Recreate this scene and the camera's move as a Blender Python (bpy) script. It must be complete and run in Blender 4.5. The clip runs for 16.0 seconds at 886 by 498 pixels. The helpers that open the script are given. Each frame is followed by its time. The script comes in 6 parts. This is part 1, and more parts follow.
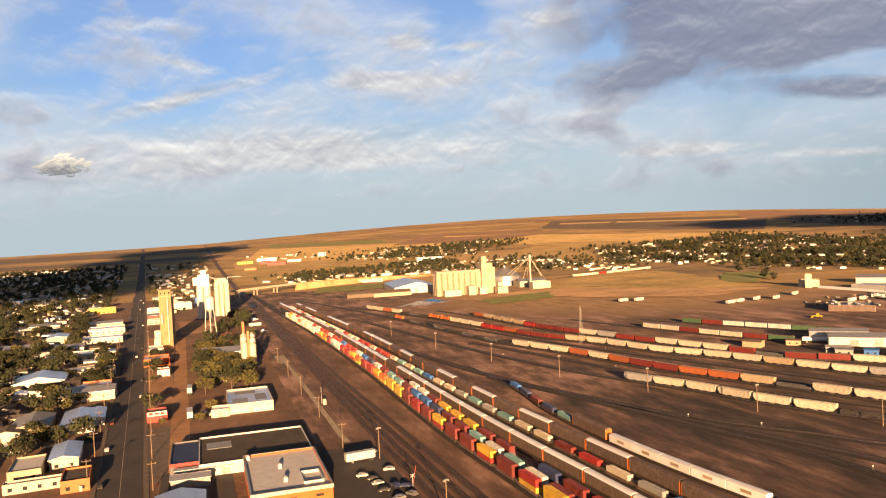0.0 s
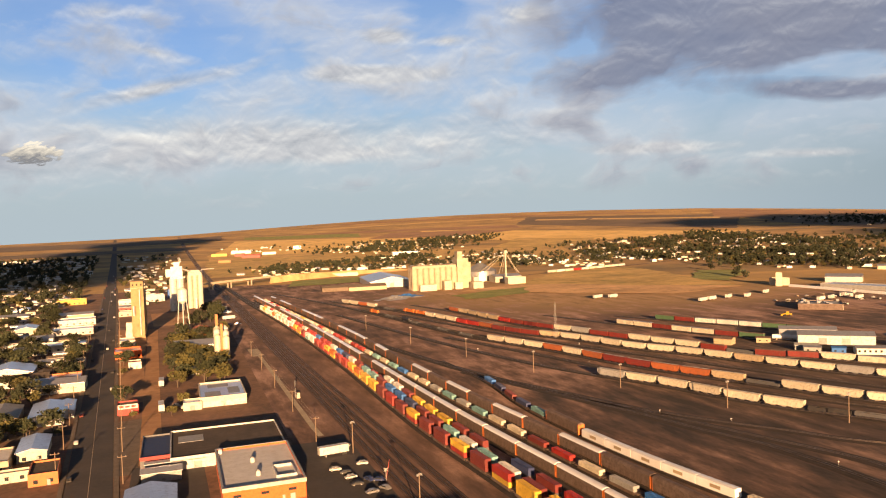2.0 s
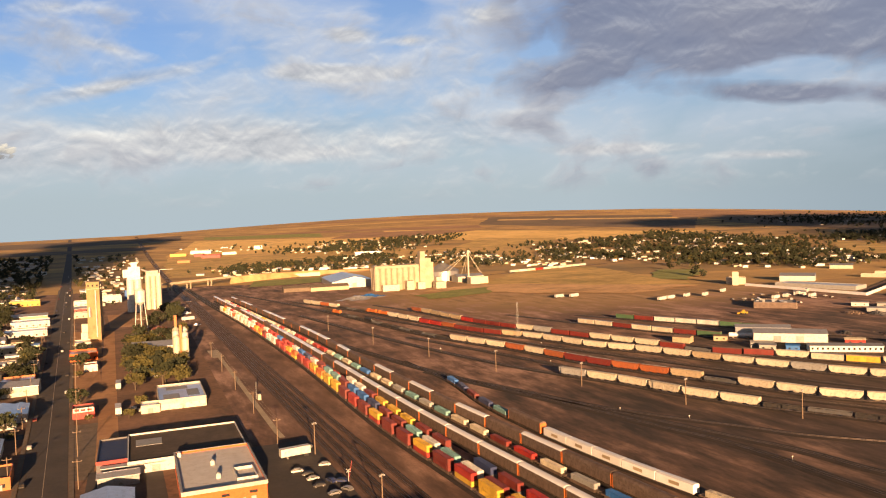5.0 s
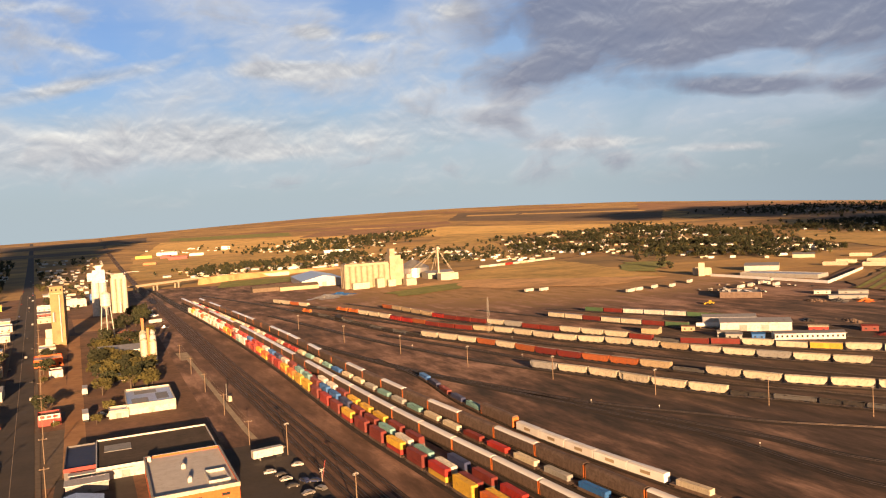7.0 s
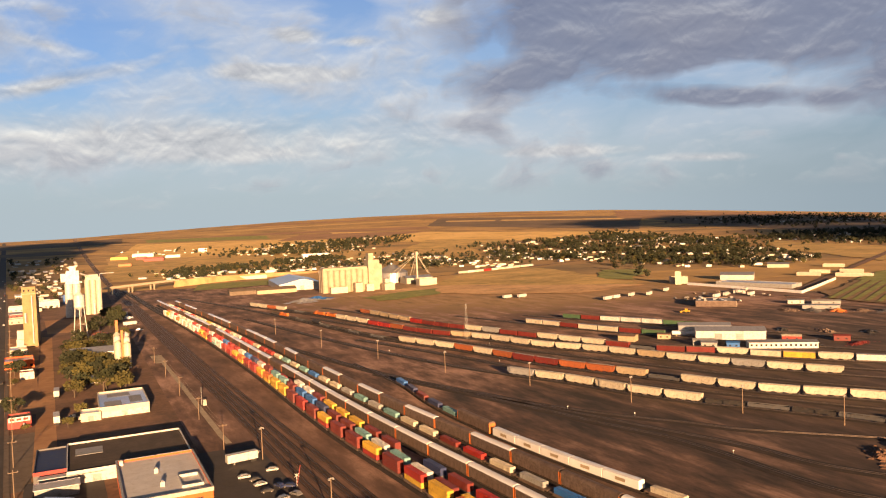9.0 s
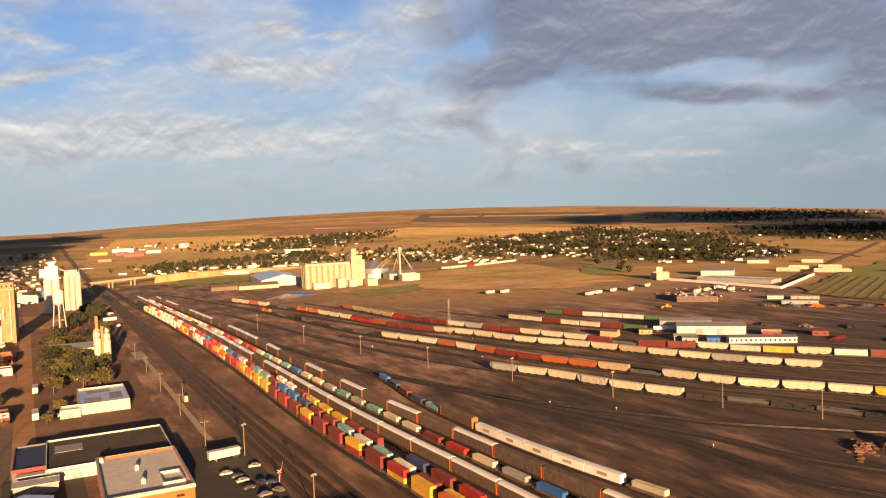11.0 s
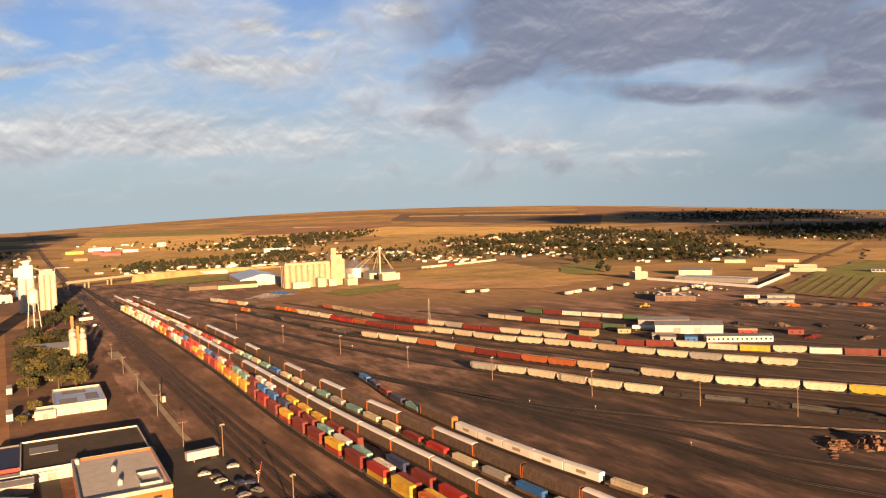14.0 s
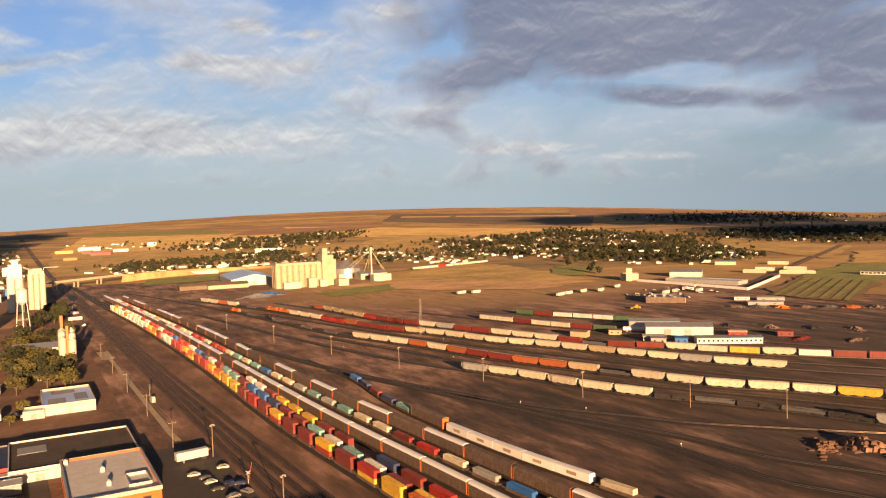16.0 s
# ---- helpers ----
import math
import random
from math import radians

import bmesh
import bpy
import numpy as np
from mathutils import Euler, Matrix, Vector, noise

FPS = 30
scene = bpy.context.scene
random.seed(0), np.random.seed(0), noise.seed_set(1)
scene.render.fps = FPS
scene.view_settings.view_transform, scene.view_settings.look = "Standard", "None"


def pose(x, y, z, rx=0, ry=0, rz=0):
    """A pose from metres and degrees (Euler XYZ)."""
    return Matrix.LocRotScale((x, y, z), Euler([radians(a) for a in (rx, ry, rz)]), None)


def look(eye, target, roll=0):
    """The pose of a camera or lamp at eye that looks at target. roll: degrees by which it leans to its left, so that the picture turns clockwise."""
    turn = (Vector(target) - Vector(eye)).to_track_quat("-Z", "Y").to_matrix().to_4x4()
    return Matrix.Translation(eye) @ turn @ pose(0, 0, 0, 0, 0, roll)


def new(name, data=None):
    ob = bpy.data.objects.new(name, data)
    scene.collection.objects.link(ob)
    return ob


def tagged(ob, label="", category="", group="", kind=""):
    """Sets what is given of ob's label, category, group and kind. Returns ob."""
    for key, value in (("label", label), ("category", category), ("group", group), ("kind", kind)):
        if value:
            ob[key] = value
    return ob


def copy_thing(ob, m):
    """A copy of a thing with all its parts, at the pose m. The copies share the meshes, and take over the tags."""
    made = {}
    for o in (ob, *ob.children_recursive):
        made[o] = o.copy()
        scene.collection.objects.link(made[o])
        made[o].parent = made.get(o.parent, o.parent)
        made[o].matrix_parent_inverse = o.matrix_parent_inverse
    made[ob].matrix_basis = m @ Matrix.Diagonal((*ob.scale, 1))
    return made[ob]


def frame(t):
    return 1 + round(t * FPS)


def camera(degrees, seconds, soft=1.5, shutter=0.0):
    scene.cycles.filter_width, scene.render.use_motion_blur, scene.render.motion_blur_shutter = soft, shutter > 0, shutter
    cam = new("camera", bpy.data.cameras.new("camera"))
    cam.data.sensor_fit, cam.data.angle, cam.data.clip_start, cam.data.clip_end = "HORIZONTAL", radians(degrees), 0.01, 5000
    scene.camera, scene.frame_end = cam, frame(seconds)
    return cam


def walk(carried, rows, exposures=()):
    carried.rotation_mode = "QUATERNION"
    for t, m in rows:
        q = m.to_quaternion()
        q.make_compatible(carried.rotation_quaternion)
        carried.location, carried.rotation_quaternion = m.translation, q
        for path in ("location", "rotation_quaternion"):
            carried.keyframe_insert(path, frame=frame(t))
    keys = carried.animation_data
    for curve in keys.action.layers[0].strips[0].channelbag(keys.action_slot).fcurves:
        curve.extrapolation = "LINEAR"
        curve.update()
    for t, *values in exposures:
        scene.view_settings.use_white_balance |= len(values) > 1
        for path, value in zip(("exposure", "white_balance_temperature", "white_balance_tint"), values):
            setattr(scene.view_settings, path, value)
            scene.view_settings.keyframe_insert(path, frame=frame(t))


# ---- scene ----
# The camera hangs in the air 92 m above a railway town and turns; y runs along the main line, x to its right.
cam = camera(60.0, 16.0, soft=1.15)
EYE = 92.0
ROWS = [
    (0.0, 88.289, 2.814, -17.459),
    (0.5, 87.764, 2.884, -17.356),
    (1.0, 86.894, 2.875, -17.812),
    (1.5, 86.195, 2.970, -18.601),
    (2.0, 87.819, 2.063, -19.226),
    (2.5, 88.840, 1.092, -19.654),
    (3.0, 87.894, 1.346, -20.192),
    (3.5, 87.605, 1.873, -20.716),
    (4.0, 87.958, 1.967, -21.028),
    (6.5, 87.109, 2.735, -23.861),
    (7.0, 87.357, 2.977, -24.325),
    (7.5, 87.484, 2.428, -24.793),
    (8.0, 87.522, 2.199, -25.174),
    (8.5, 87.754, 2.267, -25.494),
    (9.0, 87.691, 2.125, -25.863),
    (11.5, 87.266, 2.142, -27.373),
    (12.0, 87.398, 2.266, -27.621),
    (12.5, 87.246, 2.100, -27.886),
    (13.0, 87.109, 2.062, -28.047),
    (13.5, 87.396, 2.141, -28.370),
    (14.0, 87.223, 1.889, -28.612),
    (14.5, 87.099, 1.799, -28.841),
    (15.0, 87.151, 2.103, -28.990),
    (15.5, 87.315, 2.034, -29.091),
    (16.0, 87.269, 1.616, -29.230),
]
walk(cam, [(t, pose(0, 0, EYE, rx, ry, rz)) for t, rx, ry, rz in ROWS], exposures=[(0.0, 1.9), (1.0, 1.77), (3.0, 1.79), (6.5, 1.76), (16.0, 1.74)])

# ---- light: a low warm sun behind the camera, a broken evening sky ----
SUN_EL, SUN_AZ = 8.6, 189.0
sun = new("sun", bpy.data.lights.new("sun", "SUN"))
sun.data.energy, sun.data.angle, sun.data.color = 5.0, radians(0.6), (1.0, 0.57, 0.275)
sun.matrix_world = look((math.sin(radians(SUN_AZ)) * 500, math.cos(radians(SUN_AZ)) * 500, 500 * math.tan(radians(SUN_EL))), (0, 0, 0))


class Nodes:
    """Short hand for node trees."""

    def __init__(self, tree):
        self.t = tree
        tree.nodes.clear()

    def add(self, kind, ins=None, operation=None, clamp=False, blend=None, distance=None):
        n = self.t.nodes.new(kind)
        if operation:
            n.operation = operation
        if clamp:
            n.use_clamp = True
        if blend:
            n.data_type, n.blend_type = "RGBA", blend
        if distance:
            n.distance = distance
        for k, v in (ins or {}).items():
            if isinstance(v, bpy.types.NodeSocket):
                self.t.links.new(v, n.inputs[k])
            else:
                n.inputs[k].default_value = v
        return n

    def math(self, op, a, b=0.0, c=None, clamp=False):
        ins = {0: a, 1: b}
        if c is not None:
            ins[2] = c
        return self.add("ShaderNodeMath", ins, operation=op, clamp=clamp).outputs[0]

    def ramp(self, value, stops, interp="LINEAR"):
        n = self.add("ShaderNodeValToRGB", {0: value})
        n.color_ramp.interpolation = interp
        e = n.color_ramp.elements
        while len(e) < len(stops):
            e.new(0.5)
        for el, (pos, col) in zip(e, stops):
            el.position = pos
            el.color = (*col, 1) if len(col) == 3 else col
        return n.outputs[0]

    def mix(self, fac, a, b, blend="MIX"):
        n = self.add("ShaderNodeMix", blend=blend)
        for idx, v in ((0, fac), (6, a), (7, b)):
            if isinstance(v, bpy.types.NodeSocket):
                self.t.links.new(v, n.inputs[idx])
            else:
                n.inputs[idx].default_value = v if idx == 0 else (*v, 1)
        return n.outputs[2]

    def noise(self, vec, scale, detail=4.0, rough=0.55, dist=0.0):
        return self.add("ShaderNodeTexNoise", {"Vector": vec, "Scale": scale, "Detail": detail, "Roughness": rough, "Distortion": dist}).outputs["Fac"]


def make_sky():
    world = bpy.data.worlds.new("sky")
    scene.world = world
    world.use_nodes = True
    n = Nodes(world.node_tree)
    way = n.add("ShaderNodeTexCoord").outputs["Generated"]
    xyz = n.add("ShaderNodeSeparateXYZ", {0: way})
    x, y, z = xyz.outputs
    zc = n.math("MAXIMUM", z, 0.012)
    up = n.add("ShaderNodeCombineXYZ", {0: x, 1: y, 2: zc}).outputs[0]
    air = n.add("ShaderNodeTexSky", {0: up})
    air.sky_type, air.sun_disc, air.sun_elevation, air.sun_rotation = "NISHITA", False, radians(SUN_EL), radians(SUN_AZ)
    air.air_density, air.dust_density, air.ozone_density = 1.0, 1.0, 2.0
    base = n.mix(1.0, air.outputs[0], (0.048, 0.054, 0.076), "MULTIPLY")
    # azimuth to the right of the main line and elevation, in degrees
    az = n.math("MULTIPLY", n.math("ARCTAN2", x, y), 57.2958)
    el = n.math("MULTIPLY", n.math("ARCSINE", zc), 57.2958)

    def fbm(lift, scale, detail, rough, seed, wide=0.07):
        """Cloud streaks, longer than high, that slope up to the right; lift: degrees by which the pattern is moved down."""
        e = n.math("ADD", n.math("ADD", el, lift), n.math("MULTIPLY", az, -0.06))
        flat = n.add("ShaderNodeCombineXYZ", {0: n.math("MULTIPLY", az, wide), 1: n.math("MULTIPLY", e, 0.155), 2: seed}).outputs[0]
        wob = n.add("ShaderNodeTexNoise", {"Vector": flat, "Scale": 1.6, "Detail": 3.0}).outputs["Color"]
        wob = n.add("ShaderNodeVectorMath", {0: wob, "Scale": 0.55}, operation="SCALE").outputs[0]
        warp = n.add("ShaderNodeVectorMath", {0: flat, 1: wob}, operation="ADD").outputs[0]
        return n.noise(warp, scale, detail, rough, 0.25)

    def streak(a0, e0, wa, we, slope=0.0):
        """A long soft patch that rises to the right by slope."""
        da = n.math("SUBTRACT", az, a0)
        de = n.math("DIVIDE", n.math("SUBTRACT", n.math("SUBTRACT", el, e0), n.math("MULTIPLY", da, slope)), we)
        da = n.math("DIVIDE", da, wa)
        r = n.math("ADD", n.math("MULTIPLY", da, da), n.math("MULTIPLY", de, de))
        return n.math("SUBTRACT", 1.0, n.math("SQRT", r), clamp=True)

    def total(items):
        t = 0.0
        for amp, *s in items:
            t = n.math("MULTIPLY_ADD", streak(*s), amp, t)
        return t

    e20 = n.math("DIVIDE", el, 20.0)
    # haze thickening towards the horizon
    haze = n.ramp(e20, [(0.0, (0.97,) * 3), (0.2, (0.85,) * 3), (0.45, (0.45,) * 3), (0.8, (0.18,) * 3)])
    haze = n.math("MULTIPLY", haze, n.ramp(streak(-3, 12.5, 12, 6.0), [(0.0, (1,) * 3), (0.6, (0.25,) * 3)]))
    out = n.mix(haze, base, n.mix(streak(62, 4, 30, 16), (0.205, 0.243, 0.266), (0.125, 0.16, 0.19)))
    low, high = fbm(0.0, 1.3, 8.0, 0.52, 3.7), fbm(0.5, 1.3, 8.0, 0.52, 3.7)
    fine, fine2 = fbm(0.0, 3.2, 7.0, 0.55, 9.1, 0.09), fbm(0.25, 3.2, 7.0, 0.55, 9.1, 0.09)
    lit = n.math("ADD", 0.45, n.math("MULTIPLY", n.math("SUBTRACT", low, high), 3.4), clamp=True)
    lit2 = n.math("ADD", 0.5, n.math("MULTIPLY", n.math("SUBTRACT", fine, fine2), 2.6), clamp=True)
    # milky veil
    veil = n.math("MULTIPLY", n.ramp(low, [(0.36, (0, 0, 0)), (0.66, (0.75,) * 3)]), n.ramp(e20, [(0.1, (0,) * 3), (0.3, (1,) * 3)]))
    veil = n.math("MULTIPLY", veil, n.ramp(streak(-4, 13, 12, 7), [(0.0, (1,) * 3), (0.5, (0.3,) * 3)]))
    out = n.mix(veil, out, (0.285, 0.30, 0.335))
    # the long low deck and the slanting streaks
    deck = total([(0.9, 9, 6.0, 24, 2.2), (0.5, -6, 4.4, 9, 1.4), (0.35, 12, 10, 30, 6), (0.85, -0.5, 9.8, 8, 0.75, 0.26), (0.9, 14.5, 10.8, 7, 0.8, -0.02), (0.9, 15.9, 13.4, 2.4, 0.7), (0.85, 20, 13.0, 2.4, 0.5), (0.85, 26.0, 14.6, 2.8, 1.0),
                  (0.9, 35, 4.6, 6.5, 0.6, -0.02), (0.75, 45, 3.6, 5, 0.4, -0.05), (0.5, -4, 14.6, 4, 0.7, 0.1), (0.5, -1, 12.2, 4, 0.6, -0.2), (0.6, 11, 5.0, 7, 0.8)])
    deck = n.math("ADD", deck, n.math("ADD", n.math("MULTIPLY", n.math("SUBTRACT", fine, 0.5), 1.15), n.math("MULTIPLY", n.math("SUBTRACT", low, 0.47), 1.8)))
    cover = n.ramp(deck, [(0.04, (0, 0, 0)), (0.8, (0.9,) * 3)])
    clear = n.ramp(e20, [(0.06, (0,) * 3), (0.14, (1,) * 3)])
    cover = n.math("MULTIPLY", cover, clear)
    shade = n.math("ADD", n.math("MULTIPLY", lit, 0.5), n.math("MULTIPLY", lit2, 0.5))
    out = n.mix(cover, out, n.ramp(shade, [(0.2, (0.17, 0.178, 0.195)), (0.5, (0.28, 0.28, 0.285)), (0.85, (0.45, 0.435, 0.40))]))
    # the grey bank
    bank = total([(1.6, 44, 13.8, 20, 5.6), (0.7, 31, 9.6, 7, 2.0), (0.8, 45, 7.8, 10, 1.0, -0.1), (0.9, 58, 8.4, 8, 3.8), (0.6, 60, 5.4, 5, 0.9), (-0.6, 46.5, 9.3, 4, 0.8)])
    bank = n.math("ADD", bank, n.math("ADD", n.math("MULTIPLY", n.math("SUBTRACT", low, 0.5), 1.1), n.math("MULTIPLY", n.math("SUBTRACT", fine, 0.5), 0.95)))
    bank = n.ramp(bank, [(0.08, (0, 0, 0)), (0.5, (0.88,) * 3)])
    bank = n.math("MULTIPLY", bank, clear)
    out = n.mix(bank, out, n.ramp(shade, [(0.15, (0.078, 0.086, 0.125)), (0.5, (0.106, 0.114, 0.152)), (0.9, (0.19, 0.196, 0.225))]))
    # overhead, out of view, a dark deck is added to weaken the skylight
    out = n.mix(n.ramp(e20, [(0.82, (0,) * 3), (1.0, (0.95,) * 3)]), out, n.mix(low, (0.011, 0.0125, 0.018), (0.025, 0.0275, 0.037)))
    # small bright cumulus
    core = streak(-8.7, 5.3, 2.3, 1.0)
    lump = fbm(0.0, 24.0, 5.0, 0.6, 1.3, 0.055)
    gate = n.ramp(core, [(0.0, (0, 0, 0)), (0.2, (1, 1, 1))])
    puff = n.math("MULTIPLY", gate, n.math("ADD", n.math("MULTIPLY", core, 0.9), n.math("MULTIPLY", n.math("SUBTRACT", lump, 0.5), 2.0)))
    puff = n.ramp(puff, [(0.2, (0, 0, 0)), (0.42, (1, 1, 1))])
    top = n.math("ADD", n.math("MULTIPLY", n.math("SUBTRACT", el, 4.9), 0.9), n.math("MULTIPLY", n.math("SUBTRACT", lump, 0.5), 2.0), clamp=True)
    out = n.mix(puff, out, n.mix(top, (0.12, 0.12, 0.125), (0.46, 0.41, 0.33)))
    bg = n.add("ShaderNodeBackground", {"Color": out, "Strength": 0.66})
    n.add("ShaderNodeOutputWorld", {0: bg.outputs[0]})


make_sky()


def shade_cloud(x, y, rx, ry, seed, height=700.0):
    """A low flat cloud behind the eye, whose shade lies on the plain round (x, y)."""
    back = height / math.tan(radians(SUN_EL))
    cx, cy = x + back * math.sin(radians(SUN_AZ)), y + back * math.cos(radians(SUN_AZ))
    r = random.Random(seed)
    wob = [(r.uniform(0.03, 0.09), k, r.uniform(0, 6.28)) for k in (2, 3, 5, 7, 11, 16)]
    vs, fs, n, rings = [], [], 72, 6
    for side in (1, -1):
        for j in range(rings + 1):
            q = j / rings
            for k in range(n):
                a = 2 * math.pi * k / n
                g = q * (1 + sum(amp * math.sin(f * a + ph) for amp, f, ph in wob))
                z = side * (1 - q * q) * (14 if side > 0 else 5) * (1 + 0.5 * math.sin(3 * a + 5 * q + seed))
                vs.append((cx + rx * g * math.cos(a), cy + ry * g * math.sin(a), height + z))
    for side in (0, 1):
        for j in range(rings):
            for k in range(n):
                o = side * (rings + 1) * n + j * n
                fs.append((o + k, o + (k + 1) % n, o + n + (k + 1) % n, o + n + k))
    me = bpy.data.meshes.new("cloud")
    me.from_pydata(vs, [], fs)
    me.materials.append(surface("cloud_vapour", (0.6, 0.6, 0.62), (0.78, 0.78, 0.8), 0.01, 1.0, 0, 0))
    tagged(new("cloud", me), "flat grey evening cloud low over the plain", "cloud", kind="structure")


# ---- materials ----
MATS = {}


def surface(name, lo, hi, scale=1.0, rough=0.85, metal=0.0, bump=0.3, grime=None, vary=0.0, stretch=(1, 1, 1)):
    """Two colours mixed by noise at two scales, with relief; vary: a shift of brightness from object to object."""
    if name in MATS:
        return MATS[name]
    m = bpy.data.materials.new(name)
    m.use_nodes = True
    n = Nodes(m.node_tree)
    co = n.add("ShaderNodeTexCoord").outputs["Object"]
    co = n.add("ShaderNodeMapping", {"Vector": co, "Scale": stretch}).outputs[0]
    a = n.noise(co, scale, 5.0, 0.6)
    b = n.noise(co, scale * 9.0, 4.0, 0.6)
    f = n.math("ADD", n.math("MULTIPLY", a, 0.65), n.math("MULTIPLY", b, 0.35))
    col = n.ramp(f, [(0.36, lo), (0.64, hi)])
    if grime:
        g = n.noise(co, scale * 2.3, 6.0, 0.7)
        col = n.mix(n.math("MULTIPLY", n.ramp(g, [(0.52, (0, 0, 0)), (0.7, (1, 1, 1))]), 0.75), col, grime)
    if vary:
        r = n.add("ShaderNodeObjectInfo").outputs["Random"]
        col = n.mix(1.0, col, n.ramp(r, [(0.0, (1 - vary,) * 3), (1.0, (1.0,) * 3)]), "MULTIPLY")
    ins = {"Base Color": col, "Roughness": rough, "Metallic": metal}
    if bump:
        ins["Normal"] = n.add("ShaderNodeBump", {"Height": b, "Strength": bump, "Distance": 0.05}).outputs[0]
    n.add("ShaderNodeOutputMaterial", {0: n.add("ShaderNodeBsdfPrincipled", ins).outputs[0]})
    MATS[name] = m
    return m


def paint(name, c, rough=0.55, dirt=(0.10, 0.075, 0.055), vary=0.25):
    return surface(name, tuple(v * 0.8 for v in c), c, 0.35, rough, 0.0, 0.05, dirt, vary)


def plains(name):
    """Farm land: large plots of stubble, ploughed earth and pasture, with furrow streaks."""
    m = bpy.data.materials.new(name)
    m.use_nodes = True
    n = Nodes(m.node_tree)
    co = n.add("ShaderNodeTexCoord").outputs["Object"]
    plot = n.add("ShaderNodeTexVoronoi", {"Vector": n.add("ShaderNodeMapping", {"Vector": co, "Scale": (0.0026, 0.0048, 1), "Rotation": (0, 0, 0.5)}).outputs[0], "Scale": 1.0, "Randomness": 0.75},
                 distance="CHEBYCHEV").outputs["Color"]
    pick = n.add("ShaderNodeSeparateColor", {0: plot}).outputs[0]
    col = n.ramp(pick, [(0.0, (0.26, 0.15, 0.06)), (0.25, (0.60, 0.37, 0.11)), (0.5, (0.36, 0.21, 0.075)), (0.68, (0.14, 0.11, 0.05)), (0.85, (0.68, 0.43, 0.14))], "CONSTANT")
    a = n.noise(co, 0.006, 6.0, 0.65)
    b = n.noise(co, 0.12, 5.0, 0.6)
    col = n.mix(0.6, col, n.ramp(a, [(0.35, (0.20, 0.135, 0.055)), (0.65, (0.60, 0.37, 0.12))]))
    col = n.mix(0.4, col, n.ramp(b, [(0.3, (0.5,) * 3), (0.7, (1.0,) * 3)]), "MULTIPLY")
    n.add("ShaderNodeOutputMaterial", {0: n.add("ShaderNodeBsdfPrincipled", {"Base Color": col, "Roughness": 0.95}).outputs[0]})
    return m


M_PLAIN = plains("farmland")
def yard_dirt():
    """Reddish trodden dirt, with pale scrapes and a wide cinder patch with shade painted in, round the curving tracks.
    """
    m = bpy.data.materials.new("yard_dirt")
    m.use_nodes = True
    n = Nodes(m.node_tree)
    co = n.add("ShaderNodeTexCoord").outputs["Object"]
    drag = n.add("ShaderNodeMapping", {"Vector": co, "Scale": (1.0, 0.25, 1), "Rotation": (0, 0, -0.25)}).outputs[0]
    a, b, c = n.noise(co, 0.012, 6.0, 0.62), n.noise(drag, 0.09, 6.0, 0.65), n.noise(co, 0.6, 4.0, 0.6)
    col = n.ramp(n.math("ADD", n.math("MULTIPLY", a, 0.5), n.math("MULTIPLY", b, 0.5)), [(0.39, (0.04, 0.024, 0.019)), (0.5, (0.19, 0.104, 0.07)), (0.61, (0.47, 0.29, 0.215))])
    col = n.mix(0.6, col, n.ramp(c, [(0.3, (0.6,) * 3), (0.7, (1.0,) * 3)]), "MULTIPLY")
    x, y, z = n.add("ShaderNodeSeparateXYZ", {0: co}).outputs

    def stain_shade(x0, y0, wx, wy, inner):
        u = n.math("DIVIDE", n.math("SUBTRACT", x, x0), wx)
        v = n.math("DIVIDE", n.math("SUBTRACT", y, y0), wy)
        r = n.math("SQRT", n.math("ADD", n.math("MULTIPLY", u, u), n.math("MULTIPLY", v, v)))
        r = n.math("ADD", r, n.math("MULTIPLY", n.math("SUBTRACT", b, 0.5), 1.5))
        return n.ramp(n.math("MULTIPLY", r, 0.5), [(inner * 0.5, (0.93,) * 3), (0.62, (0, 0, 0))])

    col = n.mix(stain_shade(520, 830, 270, 210, 0.75), col, n.ramp(b, [(0.3, (0.2, 0.135, 0.055)), (0.5, (0.36, 0.22, 0.09)), (0.7, (0.48, 0.30, 0.15))]))
    # dark cinders, deepened further to hold the shade at the lower right
    col = n.mix(n.math("MULTIPLY", stain_shade(450, 220, 330, 250, 0.65), 0.9), col, n.ramp(b, [(0.38, (0.015, 0.011, 0.01)), (0.62, (0.075, 0.05, 0.04))]))
    col = n.mix(stain_shade(75, 330, 26, 600, 0.3), col, n.ramp(b, [(0.35, (0.085, 0.048, 0.033)), (0.7, (0.22, 0.122, 0.08))]))
    bump = n.add("ShaderNodeBump", {"Height": c, "Strength": 0.4, "Distance": 0.05}).outputs[0]
    n.add("ShaderNodeOutputMaterial", {0: n.add("ShaderNodeBsdfPrincipled", {"Base Color": col, "Roughness": 0.95, "Normal": bump}).outputs[0]})
    return m


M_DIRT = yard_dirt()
M_LOT = surface("town_dirt", (0.095, 0.052, 0.032), (0.24, 0.13, 0.078), 0.04, 0.95, 0, 0.4, (0.0558, 0.0434, 0.031))
M_LOT2 = surface("orange_dirt", (0.27, 0.135, 0.06), (0.435, 0.24, 0.112), 0.02, 0.95, 0, 0.4, (0.112, 0.075, 0.03))
M_BALLAST = surface("ballast", (0.0105, 0.0075, 0.00675), (0.0375, 0.0248, 0.0203), 0.12, 0.95, 0, 0.6)
M_BALLAST2 = surface("dusty_ballast", (0.04, 0.022, 0.016), (0.115, 0.063, 0.044), 0.12, 0.95, 0, 0.6)
M_RAIL = surface("rail_steel", (0.12, 0.09, 0.07), (0.22, 0.17, 0.14), 1.0, 0.4, 0.8, 0)
